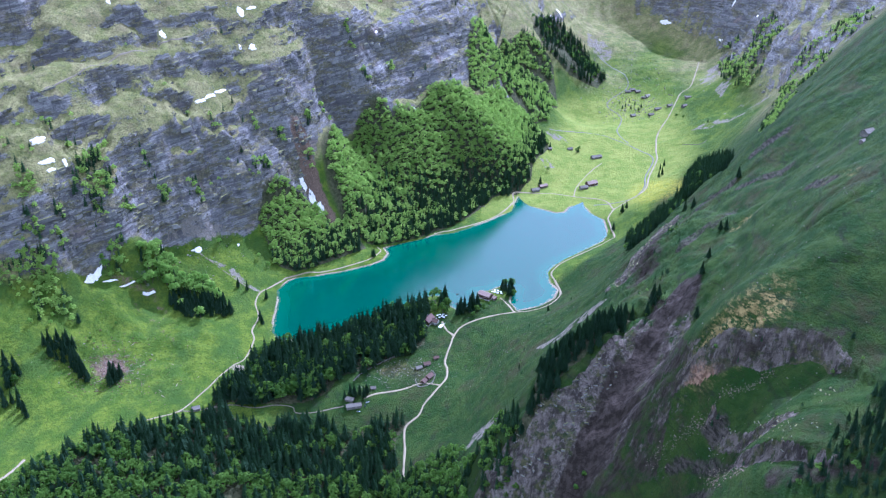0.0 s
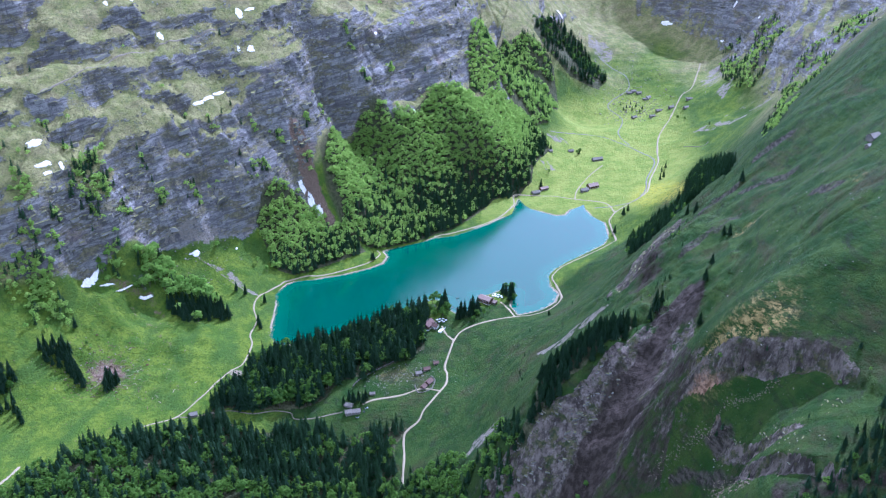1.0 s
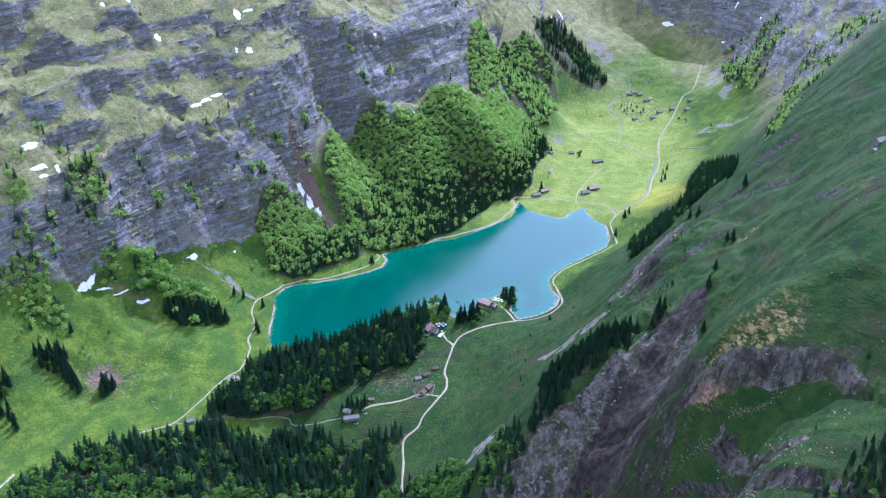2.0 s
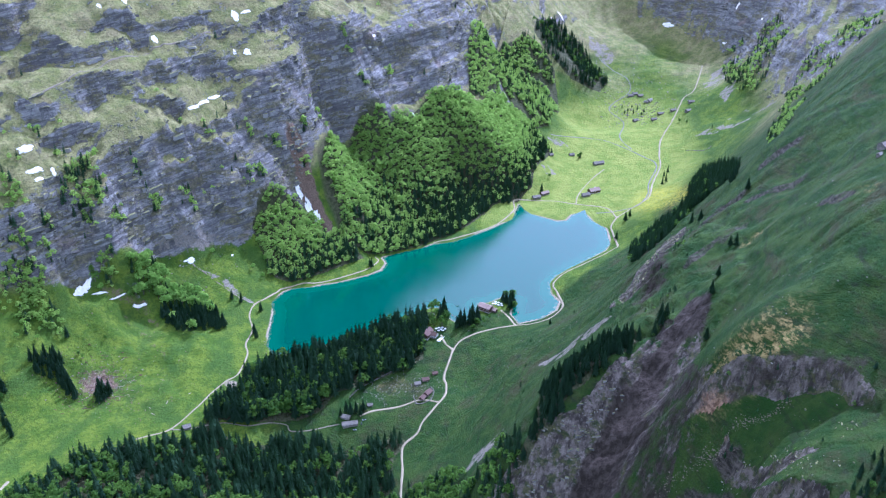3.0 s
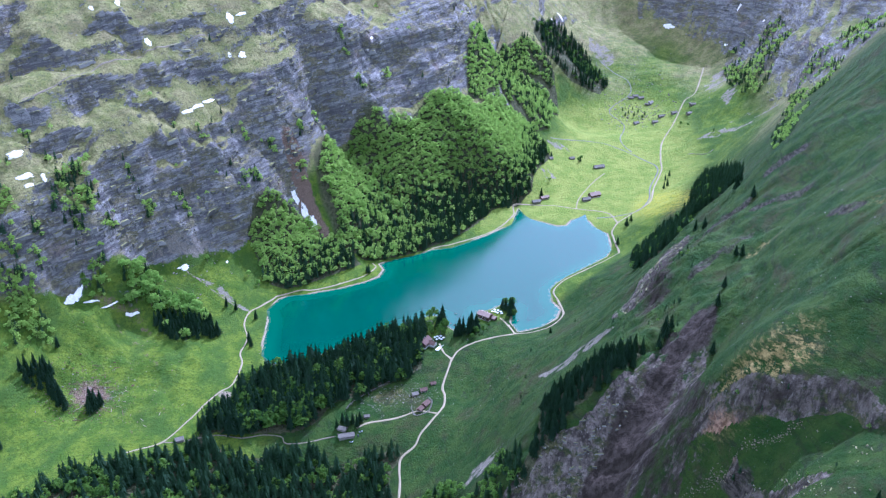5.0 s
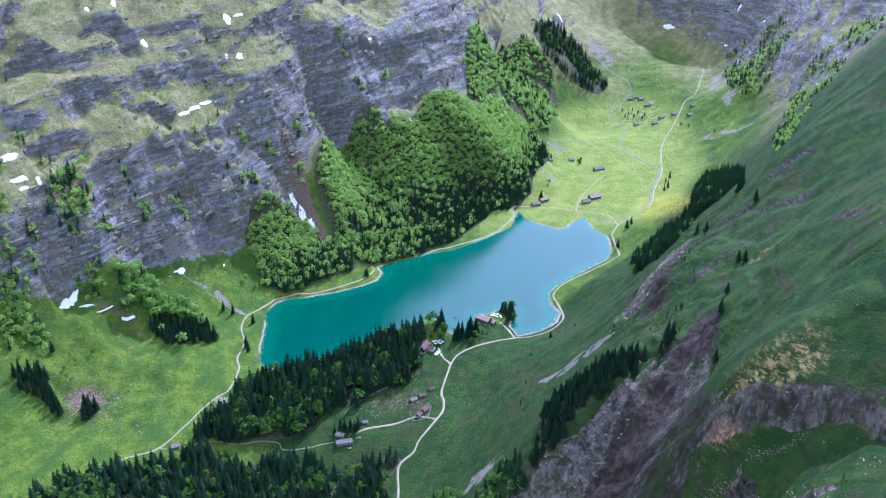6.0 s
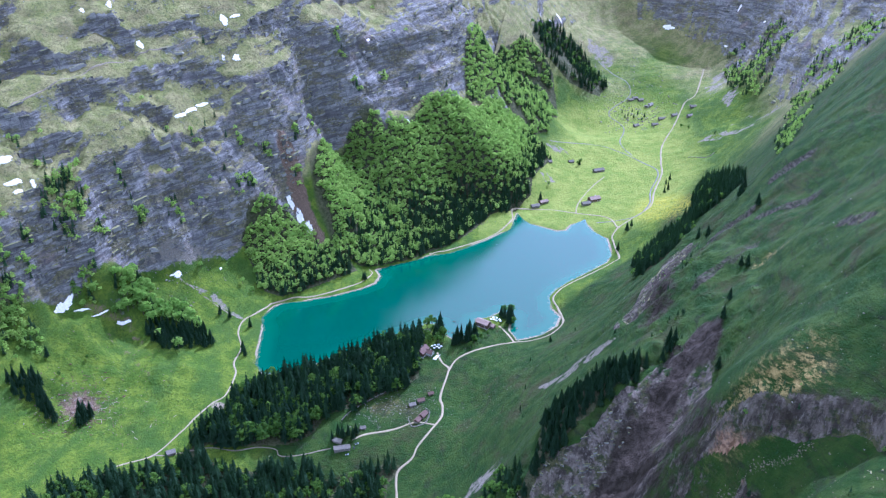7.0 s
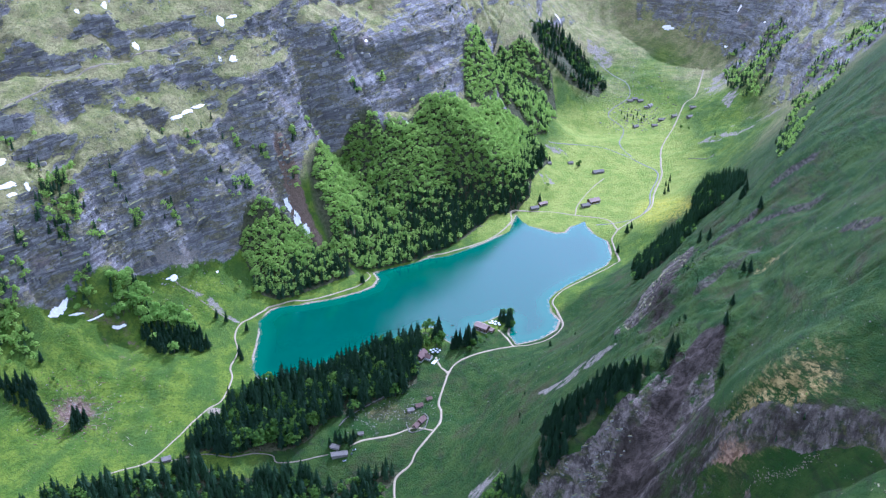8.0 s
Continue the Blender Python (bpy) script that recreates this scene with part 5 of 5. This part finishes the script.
boulders("bench_stones", *cloud_of(229, 534, 26, 22, 120, 67), 0.28, "tan broken limestone below the scarp", 67, TAN_STONE)
def band_of(line, spread, n, seed):
    rng = np.random.default_rng(seed)
    p = smooth_line(line, 1.0)
    q = p[rng.integers(0, len(p), n)]
    return q[:, 0] + rng.normal(0, spread, n), q[:, 1] + rng.normal(0, spread, n)


boulders("scarp_stones", *band_of([(219, 591), (233, 583), (244, 579), (252, 579)], 2.0, 170, 71), 0.38, "tan broken limestone below the scarp", 71, TAN_STONE)
boulders("slope_slabs", *band_of([(176, 608), (187, 597), (196, 593)], 3.4, 120, 77), 0.4, "tan limestone pieces strewn on grass", 77, TAN_STONE)
boulders("ledge_slabs", *band_of([(202, 542), (205, 518), (212, 503)], 3.0, 140, 78), 0.5, "tan limestone slabs below the grass bench", 78, TAN_STONE)
boulders("bench_slabs", *band_of([(200, 595), (206, 587), (212, 582)], 2.0, 130, 72), 0.42, "tan limestone slabs in a band on grass", 72, TAN_STONE)
boulders("shore_stones", *band_of(LAKE[34:40], 2.5, 140, 74), 0.4, "pale stones on the lake shore", 74)
boulders("meadow_rocks", *cloud_of(60, 1600, 18, 12, 26, 75), 0.9, "grey boulders on the far shore meadow", 75)
boulders("foot_stones", *cloud_of(-412, 1293, 60, 25, 120, 69), 0.9, "grey stones under the rock wall", 69)
boulders("hill_stones", *cloud_of(298, 718, 60, 90, 160, 70), 0.4, "pale stones on the steep grass hill", 70)


# ---- buildings ----
def gable_house(name, x, y, turn, length, width, eaves, ridge, wall_mat, roof_mat, label, category="house", group="", base=True, windows=0, floors=1, chimney=False, balcony=False, over=0.9, door=True):
    """A gabled alpine house: its ridge runs along its own x."""
    top = thing(name, x, y, turn, None, label, category, group)
    lx, wy = length / 2, width / 2
    if base:
        part("plinth", box(bmesh.new(), -lx - 0.1, -wy - 0.1, -2.5, lx + 0.1, wy + 0.1, 0.9), PLASTER if floors > 1 else STONE, top, "pale masonry plinth")
    bm = bmesh.new()
    z0 = 0.9 if base else -1.0
    prof = [(-wy, z0), (wy, z0), (wy, eaves), (0, ridge), (-wy, eaves)]
    ends = [[bm.verts.new((sx * lx, p, q)) for p, q in prof] for sx in (-1, 1)]
    bm.faces.new(ends[0][::-1]), bm.faces.new(ends[1])
    for k in range(5):
        bm.faces.new((ends[0][k], ends[0][(k + 1) % 5], ends[1][(k + 1) % 5], ends[1][k]))
    part("wall", bm, wall_mat, top)
    pitch = (ridge - eaves) / wy
    for side in (-1, 1):
        bm = bmesh.new()
        y1, zt = side * (wy + over), ridge - pitch * (wy + over)
        low = [bm.verts.new(v) for v in ((-lx - over, 0, ridge + 0.03), (lx + over, 0, ridge + 0.03), (lx + over, y1, zt + 0.03), (-lx - over, y1, zt + 0.03))]
        high = [bm.verts.new(v.co + Vector((0, 0, 0.28))) for v in low]
        bm.faces.new(low), bm.faces.new(high[::-1])
        for k in range(4):
            bm.faces.new((low[k], high[k], high[(k + 1) % 4], low[(k + 1) % 4]))
        bmesh.ops.recalc_face_normals(bm, faces=bm.faces)
        part("roof", bm, roof_mat, top)
    part("ridge_cap", tube(bmesh.new(), (-lx - over, 0, ridge + 0.3), (lx + over, 0, ridge + 0.3), 0.18, 0.18, 6), roof_mat, top)
    if door:
        d = part("door", box(bmesh.new(), -0.6, -wy - 0.14, 0.0, 0.6, -wy - 0.02, 2.1), RED_WOOD if floors > 1 else GREY_TIMBER, top, "plank door")
        part("door_handle", tube(bmesh.new(), (0.4, -wy - 0.24, 1.0), (0.4, -wy - 0.15, 1.0), 0.05, 0.05, 6), METAL, d)
    for level in range(floors):
        for side in (-1, 1):
            for k in range(windows):
                cx = -lx + (k + 0.5 + 0.0) * length / windows
                if level == 0 and side == -1 and abs(cx) < 1.4:
                    continue
                cz = 1.9 + 2.7 * level
                if cz + 0.8 > eaves - 0.1:
                    continue
                y0 = side * (wy + 0.02)
                y1 = side * (wy + 0.10)
                w = part("window", box(bmesh.new(), cx - 0.62, min(y0, y1), cz - 0.72, cx + 0.62, max(y0, y1), cz + 0.72), WHITE, top, "white window frame")
                y2 = side * (wy + 0.13)
                part("pane", box(bmesh.new(), cx - 0.48, min(y1, y2), cz - 0.58, cx + 0.48, max(y1, y2), cz + 0.58), GLASS, w)
    if chimney:
        c = part("chimney", box(bmesh.new(), lx * 0.3 - 0.5, wy * 0.25, ridge - 1.8, lx * 0.3 + 0.4, wy * 0.25 + 0.9, ridge + 1.1), PLASTER, top, "plastered chimney")
        part("cap", box(bmesh.new(), lx * 0.3 - 0.65, wy * 0.25 - 0.15, ridge + 1.1, lx * 0.3 + 0.55, wy * 0.25 + 1.05, ridge + 1.3), METAL, c)
    if balcony:
        for side in (-1, 1):
            y0, y1 = sorted((side * (wy + 0.0), side * (wy + 1.2)))
            b = part("balcony", box(bmesh.new(), -lx + 0.4, y0, 3.2, lx - 0.4, y1, 3.4), TIMBER, top, "dark timber balcony")
            yo = side * 1.2 + side * wy
            part("railing", box(bmesh.new(), -lx + 0.4, min(yo - 0.05, yo + 0.05), 3.4, lx - 0.4, max(yo - 0.05, yo + 0.05), 4.3), TIMBER, b)
    return top


gable_house("inn", 57, 1233, -37, 20.5, 12.0, 7.6, 10.7, TIMBER, PALE_ROOF, "dark timber lakeside inn with a pale gable roof", "inn", windows=7, floors=3, chimney=True, balcony=True)
gable_house("inn_annex", 70, 1229, -37, 7.9, 7.0, 3.7, 5.6, TIMBER, PALE_ROOF, "low timber annex beside the lakeside inn", "annex", windows=3, chimney=False)
gable_house("inn", -33, 1162, 62, 18.5, 12.3, 6.5, 10.6, TIMBER, RED_TILE, "brown inn with reddish tiled gable roof", "inn", windows=6, floors=2, chimney=True, balcony=True)
gable_house("inn_wing", -23, 1160, -28, 11.4, 8.8, 4.8, 7.9, PLASTER, RED_TILE, "plastered wing of the red-roofed inn", "house", windows=4, chimney=True)
gable_house("boathouse", -26, 1218, 8, 9.7, 6.2, 2.8, 4.6, GREY_TIMBER, GREY_ROOF, "grey shingled boathouse between trees", "boathouse", windows=2)
gable_house("barn", -130, 978, 12, 19.4, 7.0, 3.0, 5.3, GREY_TIMBER, GREY_ROOF, "long weathered barn with a grey roof", "barn", windows=4)
gable_house("shed", -136, 988, -18, 10.6, 6.2, 2.6, 4.4, GREY_TIMBER, GREY_ROOF, "small grey farm shed above the barn", "shed", windows=1)
gable_house("hut", -106, 1011, 10, 6.2, 4.4, 2.3, 3.7, GREY_TIMBER, GREY_ROOF, "small silvered hut beside the farm track", "hut", "huts")
gable_house("hut", -29, 1033, 58, 10.6, 7.0, 2.8, 5.3, TIMBER, RED_TILE, "brown timber hut with a reddish roof", "hut", "huts", windows=2)
gable_house("hut", -36, 1023, 60, 7.9, 6.2, 2.6, 4.8, TIMBER, RED_TILE, "brown timber hut among stone walls", "hut", "huts", windows=2)
gable_house("hut", -44, 1055, 20, 7.9, 5.7, 2.5, 4.3, TIMBER, GREY_ROOF, "dark timber hut in the rough pasture", "hut", "huts", windows=2)
gable_house("hut", -33, 1063, 20, 8.8, 6.2, 2.6, 4.7, TIMBER, RED_TILE, "dark hut with a brown roof in pasture", "hut", "huts", windows=2)
gable_house("hut", -20, 1076, 20, 6.6, 4.8, 2.4, 4.0, RED_WOOD, RED_TILE, "small orange-red hut near the track", "hut", "huts")
gable_house("hut", -333, 946, 25, 9.7, 7.0, 2.8, 5.1, GREY_TIMBER, GREY_ROOF, "grey hut at the fork of the path", "hut", "huts", windows=2)
gable_house("farmhouse", 293, 1702, 24, 22.0, 13.0, 5.8, 9.6, TIMBER, PALE_ROOF, "valley farmhouse with a pale roof", "farmhouse", windows=5, floors=2, chimney=True)
gable_house("barn", 274, 1681, 18, 15.8, 8.8, 4.0, 6.9, GREY_TIMBER, GREY_ROOF, "grey barn beside the valley farmhouse", "barn", windows=2)
gable_house("barn", 324, 1847, 20, 22.9, 9.7, 4.2, 7.2, GREY_TIMBER, GREY_ROOF, "long grey barn on the valley meadow", "barn", windows=3)
gable_house("barn", 175, 1678, 20, 15.8, 8.8, 3.9, 6.5, GREY_TIMBER, GREY_ROOF, "grey barn at the lake's inflow", "barn", windows=2)
gable_house("barn", 193, 1696, 30, 17.6, 7.9, 3.7, 6.2, TIMBER, PALE_ROOF, "timber barn with a pale roof", "barn", windows=3)
gable_house("hut", 222, 1860, 30, 7.9, 6.2, 2.6, 4.8, GREY_TIMBER, GREY_ROOF, "small grey hut below the wooded flank", "hut", "valley huts")
gable_house("hut", 271, 1888, 15, 10.6, 7.0, 2.8, 5.1, GREY_TIMBER, GREY_ROOF, "grey hut on the valley meadow", "hut", "valley huts")
for px, py, pt in ((480, 2273, 10), (492, 2262, 20), (468, 2268, 0), (591, 2139, 5), (573, 2095, 25), (498, 2114, 10), (458, 2133, 30), (518, 2138, 12), (548, 2136, 18)):
    gable_house("hut", px, py, pt, 13, 8, 3.2, 5.6, GREY_TIMBER, PALE_ROOF if px > 680 else GREY_ROOF, "grey alpine hut among valley boulders", "hut", "upper valley huts")
gable_house("hut", 421, 848, 30, 11.4, 7.9, 3.0, 5.6, GREY_TIMBER, GREY_ROOF, "pale-roofed alpine hut on the steep pasture", "hut", "slope huts", windows=2)
gable_house("shed", 412, 836, 40, 7.0, 3.5, 1.7, 2.6, GREY_TIMBER, GREY_ROOF, "low pale shed below the alpine hut", "shed", "slope huts", door=False)


# ---- small things by the inns ----
def parasol(x, y, seed):
    top = thing("parasol", x, y, 23 * seed, None, "white open parasol on the inn's terrace", "parasol", "parasols")
    part("pole", tube(bmesh.new(), (0, 0, 0), (0, 0, 2.7), 0.04, 0.04, 6), METAL, top)
    part("foot", tube(bmesh.new(), (0, 0, 0), (0, 0, 0.12), 0.4, 0.4, 10), STONE, top)
    bm = bmesh.new()
    peak = bm.verts.new((0, 0, 2.95))
    rim = [bm.verts.new((2.0 * math.cos(0.7854 * k), 2.0 * math.sin(0.7854 * k), 2.25 + 0.05 * (k % 2))) for k in range(8)]
    hem = [bm.verts.new(v.co - Vector((0, 0, 0.18))) for v in rim]
    for k in range(8):
        bm.faces.new((peak, rim[k], rim[(k + 1) % 8]))
        bm.faces.new((rim[k], hem[k], hem[(k + 1) % 8], rim[(k + 1) % 8]))
    part("canopy", bm, WHITE, top)


for k, (px, py) in enumerate([(-16, 1172), (-12, 1175), (-9, 1172), (-19, 1177), (-15, 1179), (-10, 1180), (-6, 1176), (73, 1249), (77, 1246), (82, 1249), (78, 1253), (73, 1255), (83, 1244), (69, 1250)]):
    parasol(px, py, k)


def terrace(x, y, turn, length, width, label):
    top = thing("terrace", x, y, turn, None, label, "terrace")
    part("slab", box(bmesh.new(), -length / 2, -width / 2, -2.0, length / 2, width / 2, 0.25), PLASTER, top)
    part("kerb", box(bmesh.new(), -length / 2, -width / 2 - 0.2, -2.0, length / 2, -width / 2 - 0.004, 0.9), PLASTER, top, "low white wall")


terrace(-12, 1155, 62, 16, 5, "pale paved terrace before the inn")


def boat(x, y, turn, label):
    top = thing("rowing_boat", x, y, turn, 0.0, label, "boat", "boats")
    bm = bmesh.new()
    deck, keel = [], []
    for k in range(9):
        f = k / 8
        w = 0.85 * math.sin(math.pi * (0.12 + 0.80 * f)) ** 0.7
        deck.append((bm.verts.new((5 * f - 2.5, -w, 0.5)), bm.verts.new((5 * f - 2.5, w, 0.5))))
        keel.append(bm.verts.new((5 * f - 2.5, 0, -0.12)))
    for k in range(8):
        bm.faces.new((deck[k][0], deck[k + 1][0], keel[k + 1], keel[k]))
        bm.faces.new((keel[k], keel[k + 1], deck[k + 1][1], deck[k][1]))
    part("hull", bm, TIMBER, top)
    for s in (-0.9, 0.6):
        part("thwart", box(bmesh.new(), s, -0.7, 0.28, s + 0.3, 0.7, 0.34), GREY_TIMBER, top)


for px, py, pt, lab in ((13, 1248, 20, "dark rowing boat on the open water"), (5, 1219, 70, "wooden rowing boat near the landing"), (10, 1215, 55, "wooden rowing boat near the reeds"), (107, 1227, 80, "rowing boat moored at the spit"), (92, 1517, 10, "small pale boat on the far water")):
    boat(px, py, pt, lab)


def car(x, y, turn, paint, label):
    top = thing("car", x, y, turn, None, label, "car", "parked cars")
    body = part("body", box(bmesh.new(), -2.1, -0.85, 0.35, 2.1, 0.85, 1.0), paint, top)
    bm = bmesh.new()
    low = [bm.verts.new(v) for v in ((-1.7, -0.8, 1.0), (1.1, -0.8, 1.0), (1.1, 0.8, 1.0), (-1.7, 0.8, 1.0))]
    high = [bm.verts.new(v) for v in ((-1.3, -0.65, 1.5), (0.5, -0.65, 1.5), (0.5, 0.65, 1.5), (-1.3, 0.65, 1.5))]
    bm.faces.new(high)
    for k in range(4):
        bm.faces.new((low[k], low[(k + 1) % 4], high[(k + 1) % 4], high[k]))
    part("cabin", bm, GLASS, top)
    for sx in (-1.3, 1.3):
        for sy in (-0.85, 0.85):
            w = part("wheel", tube(bmesh.new(), (sx, sy - 0.1, 0.33), (sx, sy + 0.1, 0.33), 0.33, 0.33, 12), RUBBER, top)


car(-112, 986, 20, CAR_PAINT, "silver car parked beside the barn")
car(-115, 980, 100, DARK_PAINT, "dark car parked beside the barn")
car(-123, 971, 10, CAR_PAINT, "pale car parked below the barn")


def stone_wall(line, label, height=0.9):
    p = smooth_line(line, 2.0)
    rng = np.random.default_rng(len(p))
    top = thing("dry_stone_wall", float(p[0, 0]), float(p[0, 1]), 0, 0.0, label, "wall")
    verts, faces, count = [], [], 0
    for a, b in p:
        for level in range(2):
            v = ICO * rng.uniform(0.8, 1.15, (12, 1)) * (1.1, 0.8, 0.45) + (a - p[0, 0] + rng.normal(0, 0.2), b - p[0, 1] + rng.normal(0, 0.2), float(land(a, b)) + 0.3 + 0.5 * level)
            verts.append(v)
            faces += (ICO_FACES + count).tolist()
            count += 12
    me = bpy.data.meshes.new("stones")
    me.from_pydata(np.vstack(verts).tolist(), [], faces)
    me.materials.append(STONE)
    ob = new("stones", me)
    ob.parent = top
    tagged(ob, kind="stuff")


stone_wall([(-54, 1101), (-76, 1084), (-98, 1066), (-125, 1039), (-134, 1024)], "long dry stone wall along the dark wood")
stone_wall([(-48, 1027), (-42, 1013), (-26, 1018), (-21, 1038), (-26, 1048)], "dry stone wall round the brown huts")
stone_wall([(515, 1862), (544, 1829), (559, 1836)], "grey dry stone wall on the valley meadow")


# ---- broken limestone blocks on the steep faces ----
def crags(name, box_, count, size, least, label, seed, keep=None, strike=None):
    """Angular blocks bedded in the steep ground: uncounted, in one mesh."""
    rng = np.random.default_rng(seed)
    x, y = rng.uniform(box_[0], box_[1], count * 12), rng.uniform(box_[2], box_[3], count * 12)
    ok = np.ones(x.size, bool) if keep is None else keep(x, y)
    x, y = x[ok], y[ok]
    z = land(x, y)
    sx, sy = (land(x + 3, y) - z) / 3, (land(x, y + 3) - z) / 3
    tilt = np.hypot(sx, sy)
    ok = (tilt > least) & (noise2(x / 35, y / 35, seed) > -0.45)
    x, y, z, sx, sy = x[ok][:count], y[ok][:count], z[ok][:count], sx[ok][:count], sy[ok][:count]
    corner = np.array([(a, b, c) for c in (-1, 1) for a, b in ((-1, -1), (1, -1), (1, 1), (-1, 1))], float) / 2
    sides = np.array([(3, 2, 1, 0), (4, 5, 6, 7), (0, 1, 5, 4), (1, 2, 6, 5), (2, 3, 7, 6), (3, 0, 4, 7)])
    n = len(x)
    shape = np.stack([size * rng.lognormal(0.12, 0.5, n), size * rng.uniform(0.4, 0.8, n), size * rng.uniform(0.28, 0.85, n)], 1)
    p = corner[None] * shape[:, None] * rng.uniform(0.72, 1.2, (n, 8, 3))
    p[:, 4:, :2] *= rng.uniform(0.6, 0.95, (n, 1, 1))
    a = np.arctan2(sy, sx) + math.pi / 2 + rng.normal(0, 0.2, n)
    if strike is not None:
        a = radians(strike) + rng.normal(0, 0.28, n)
        p[:, :, 2] += p[:, :, 0] * rng.normal(0.10, 0.04, (n, 1))
    c, s = np.cos(a)[:, None], np.sin(a)[:, None]
    px, py = p[:, :, 0] * c - p[:, :, 1] * s, p[:, :, 0] * s + p[:, :, 1] * c
    verts = np.stack([px + x[:, None], py + y[:, None], p[:, :, 2] + (z - 0.12 * shape[:, 2])[:, None]], 2).reshape(-1, 3)
    faces = (sides[None] + 8 * np.arange(n)[:, None, None]).reshape(-1, 4)
    me = bpy.data.meshes.new(name)
    me.from_pydata(verts.tolist(), [], faces.tolist())
    me.materials.append(CRAG)
    return tagged(new(name, me), label, "rocks", kind="stuff")


def on_wall(x, y):
    d, side, _ = along(CLIFF_FOOT, x, y)
    return (side < 0) & (d > 2) & ~inside(GREEN_WOOD, x, y) & ~inside(LITTLE_WOOD, x, y)


crags("wall_crags", (-700, 100, 1120, 2120), 8500, 3.5, 1.4, "grey limestone ledges and blocks of the rock wall", 91, on_wall, 50)
crags("wall_ledges", (-700, 100, 1120, 2120), 900, 9.5, 1.5, "long grey limestone ledges with grass on top", 92, on_wall, 50)
crags("spur_blocks", (40, 225, 600, 800), 120, 2.6, 1.1, "pale broken limestone of the spur's face", 93, lambda x, y: (along(SPUR[:5], x, y)[0] < 42) & (along(SPUR[:5], x, y)[1] > 0) & (along(GULLY, x, y)[0] > 14))
crags("rib_blocks", (190, 310, 890, 1110), 90, 2.6, 0.7, "grey limestone rib in the grass slope", 94, lambda x, y: along([(287, 1069), (239, 984), (210, 946)], x, y)[0] < 17)
crags("head_crags", (60, 960, 1640, 2700), 500, 7.0, 1.1, "grey crags round the head of the valley", 95, lambda x, y: (y > 2440) | ((x > 690) & (y > 1630)))
crags("hill_outcrops", (180, 310, 480, 570), 70, 1.5, 0.55, "low limestone ledges in the grass below the scarp", 96, lambda x, y: noise2(x / 18, y / 18, 97) > 0.25)
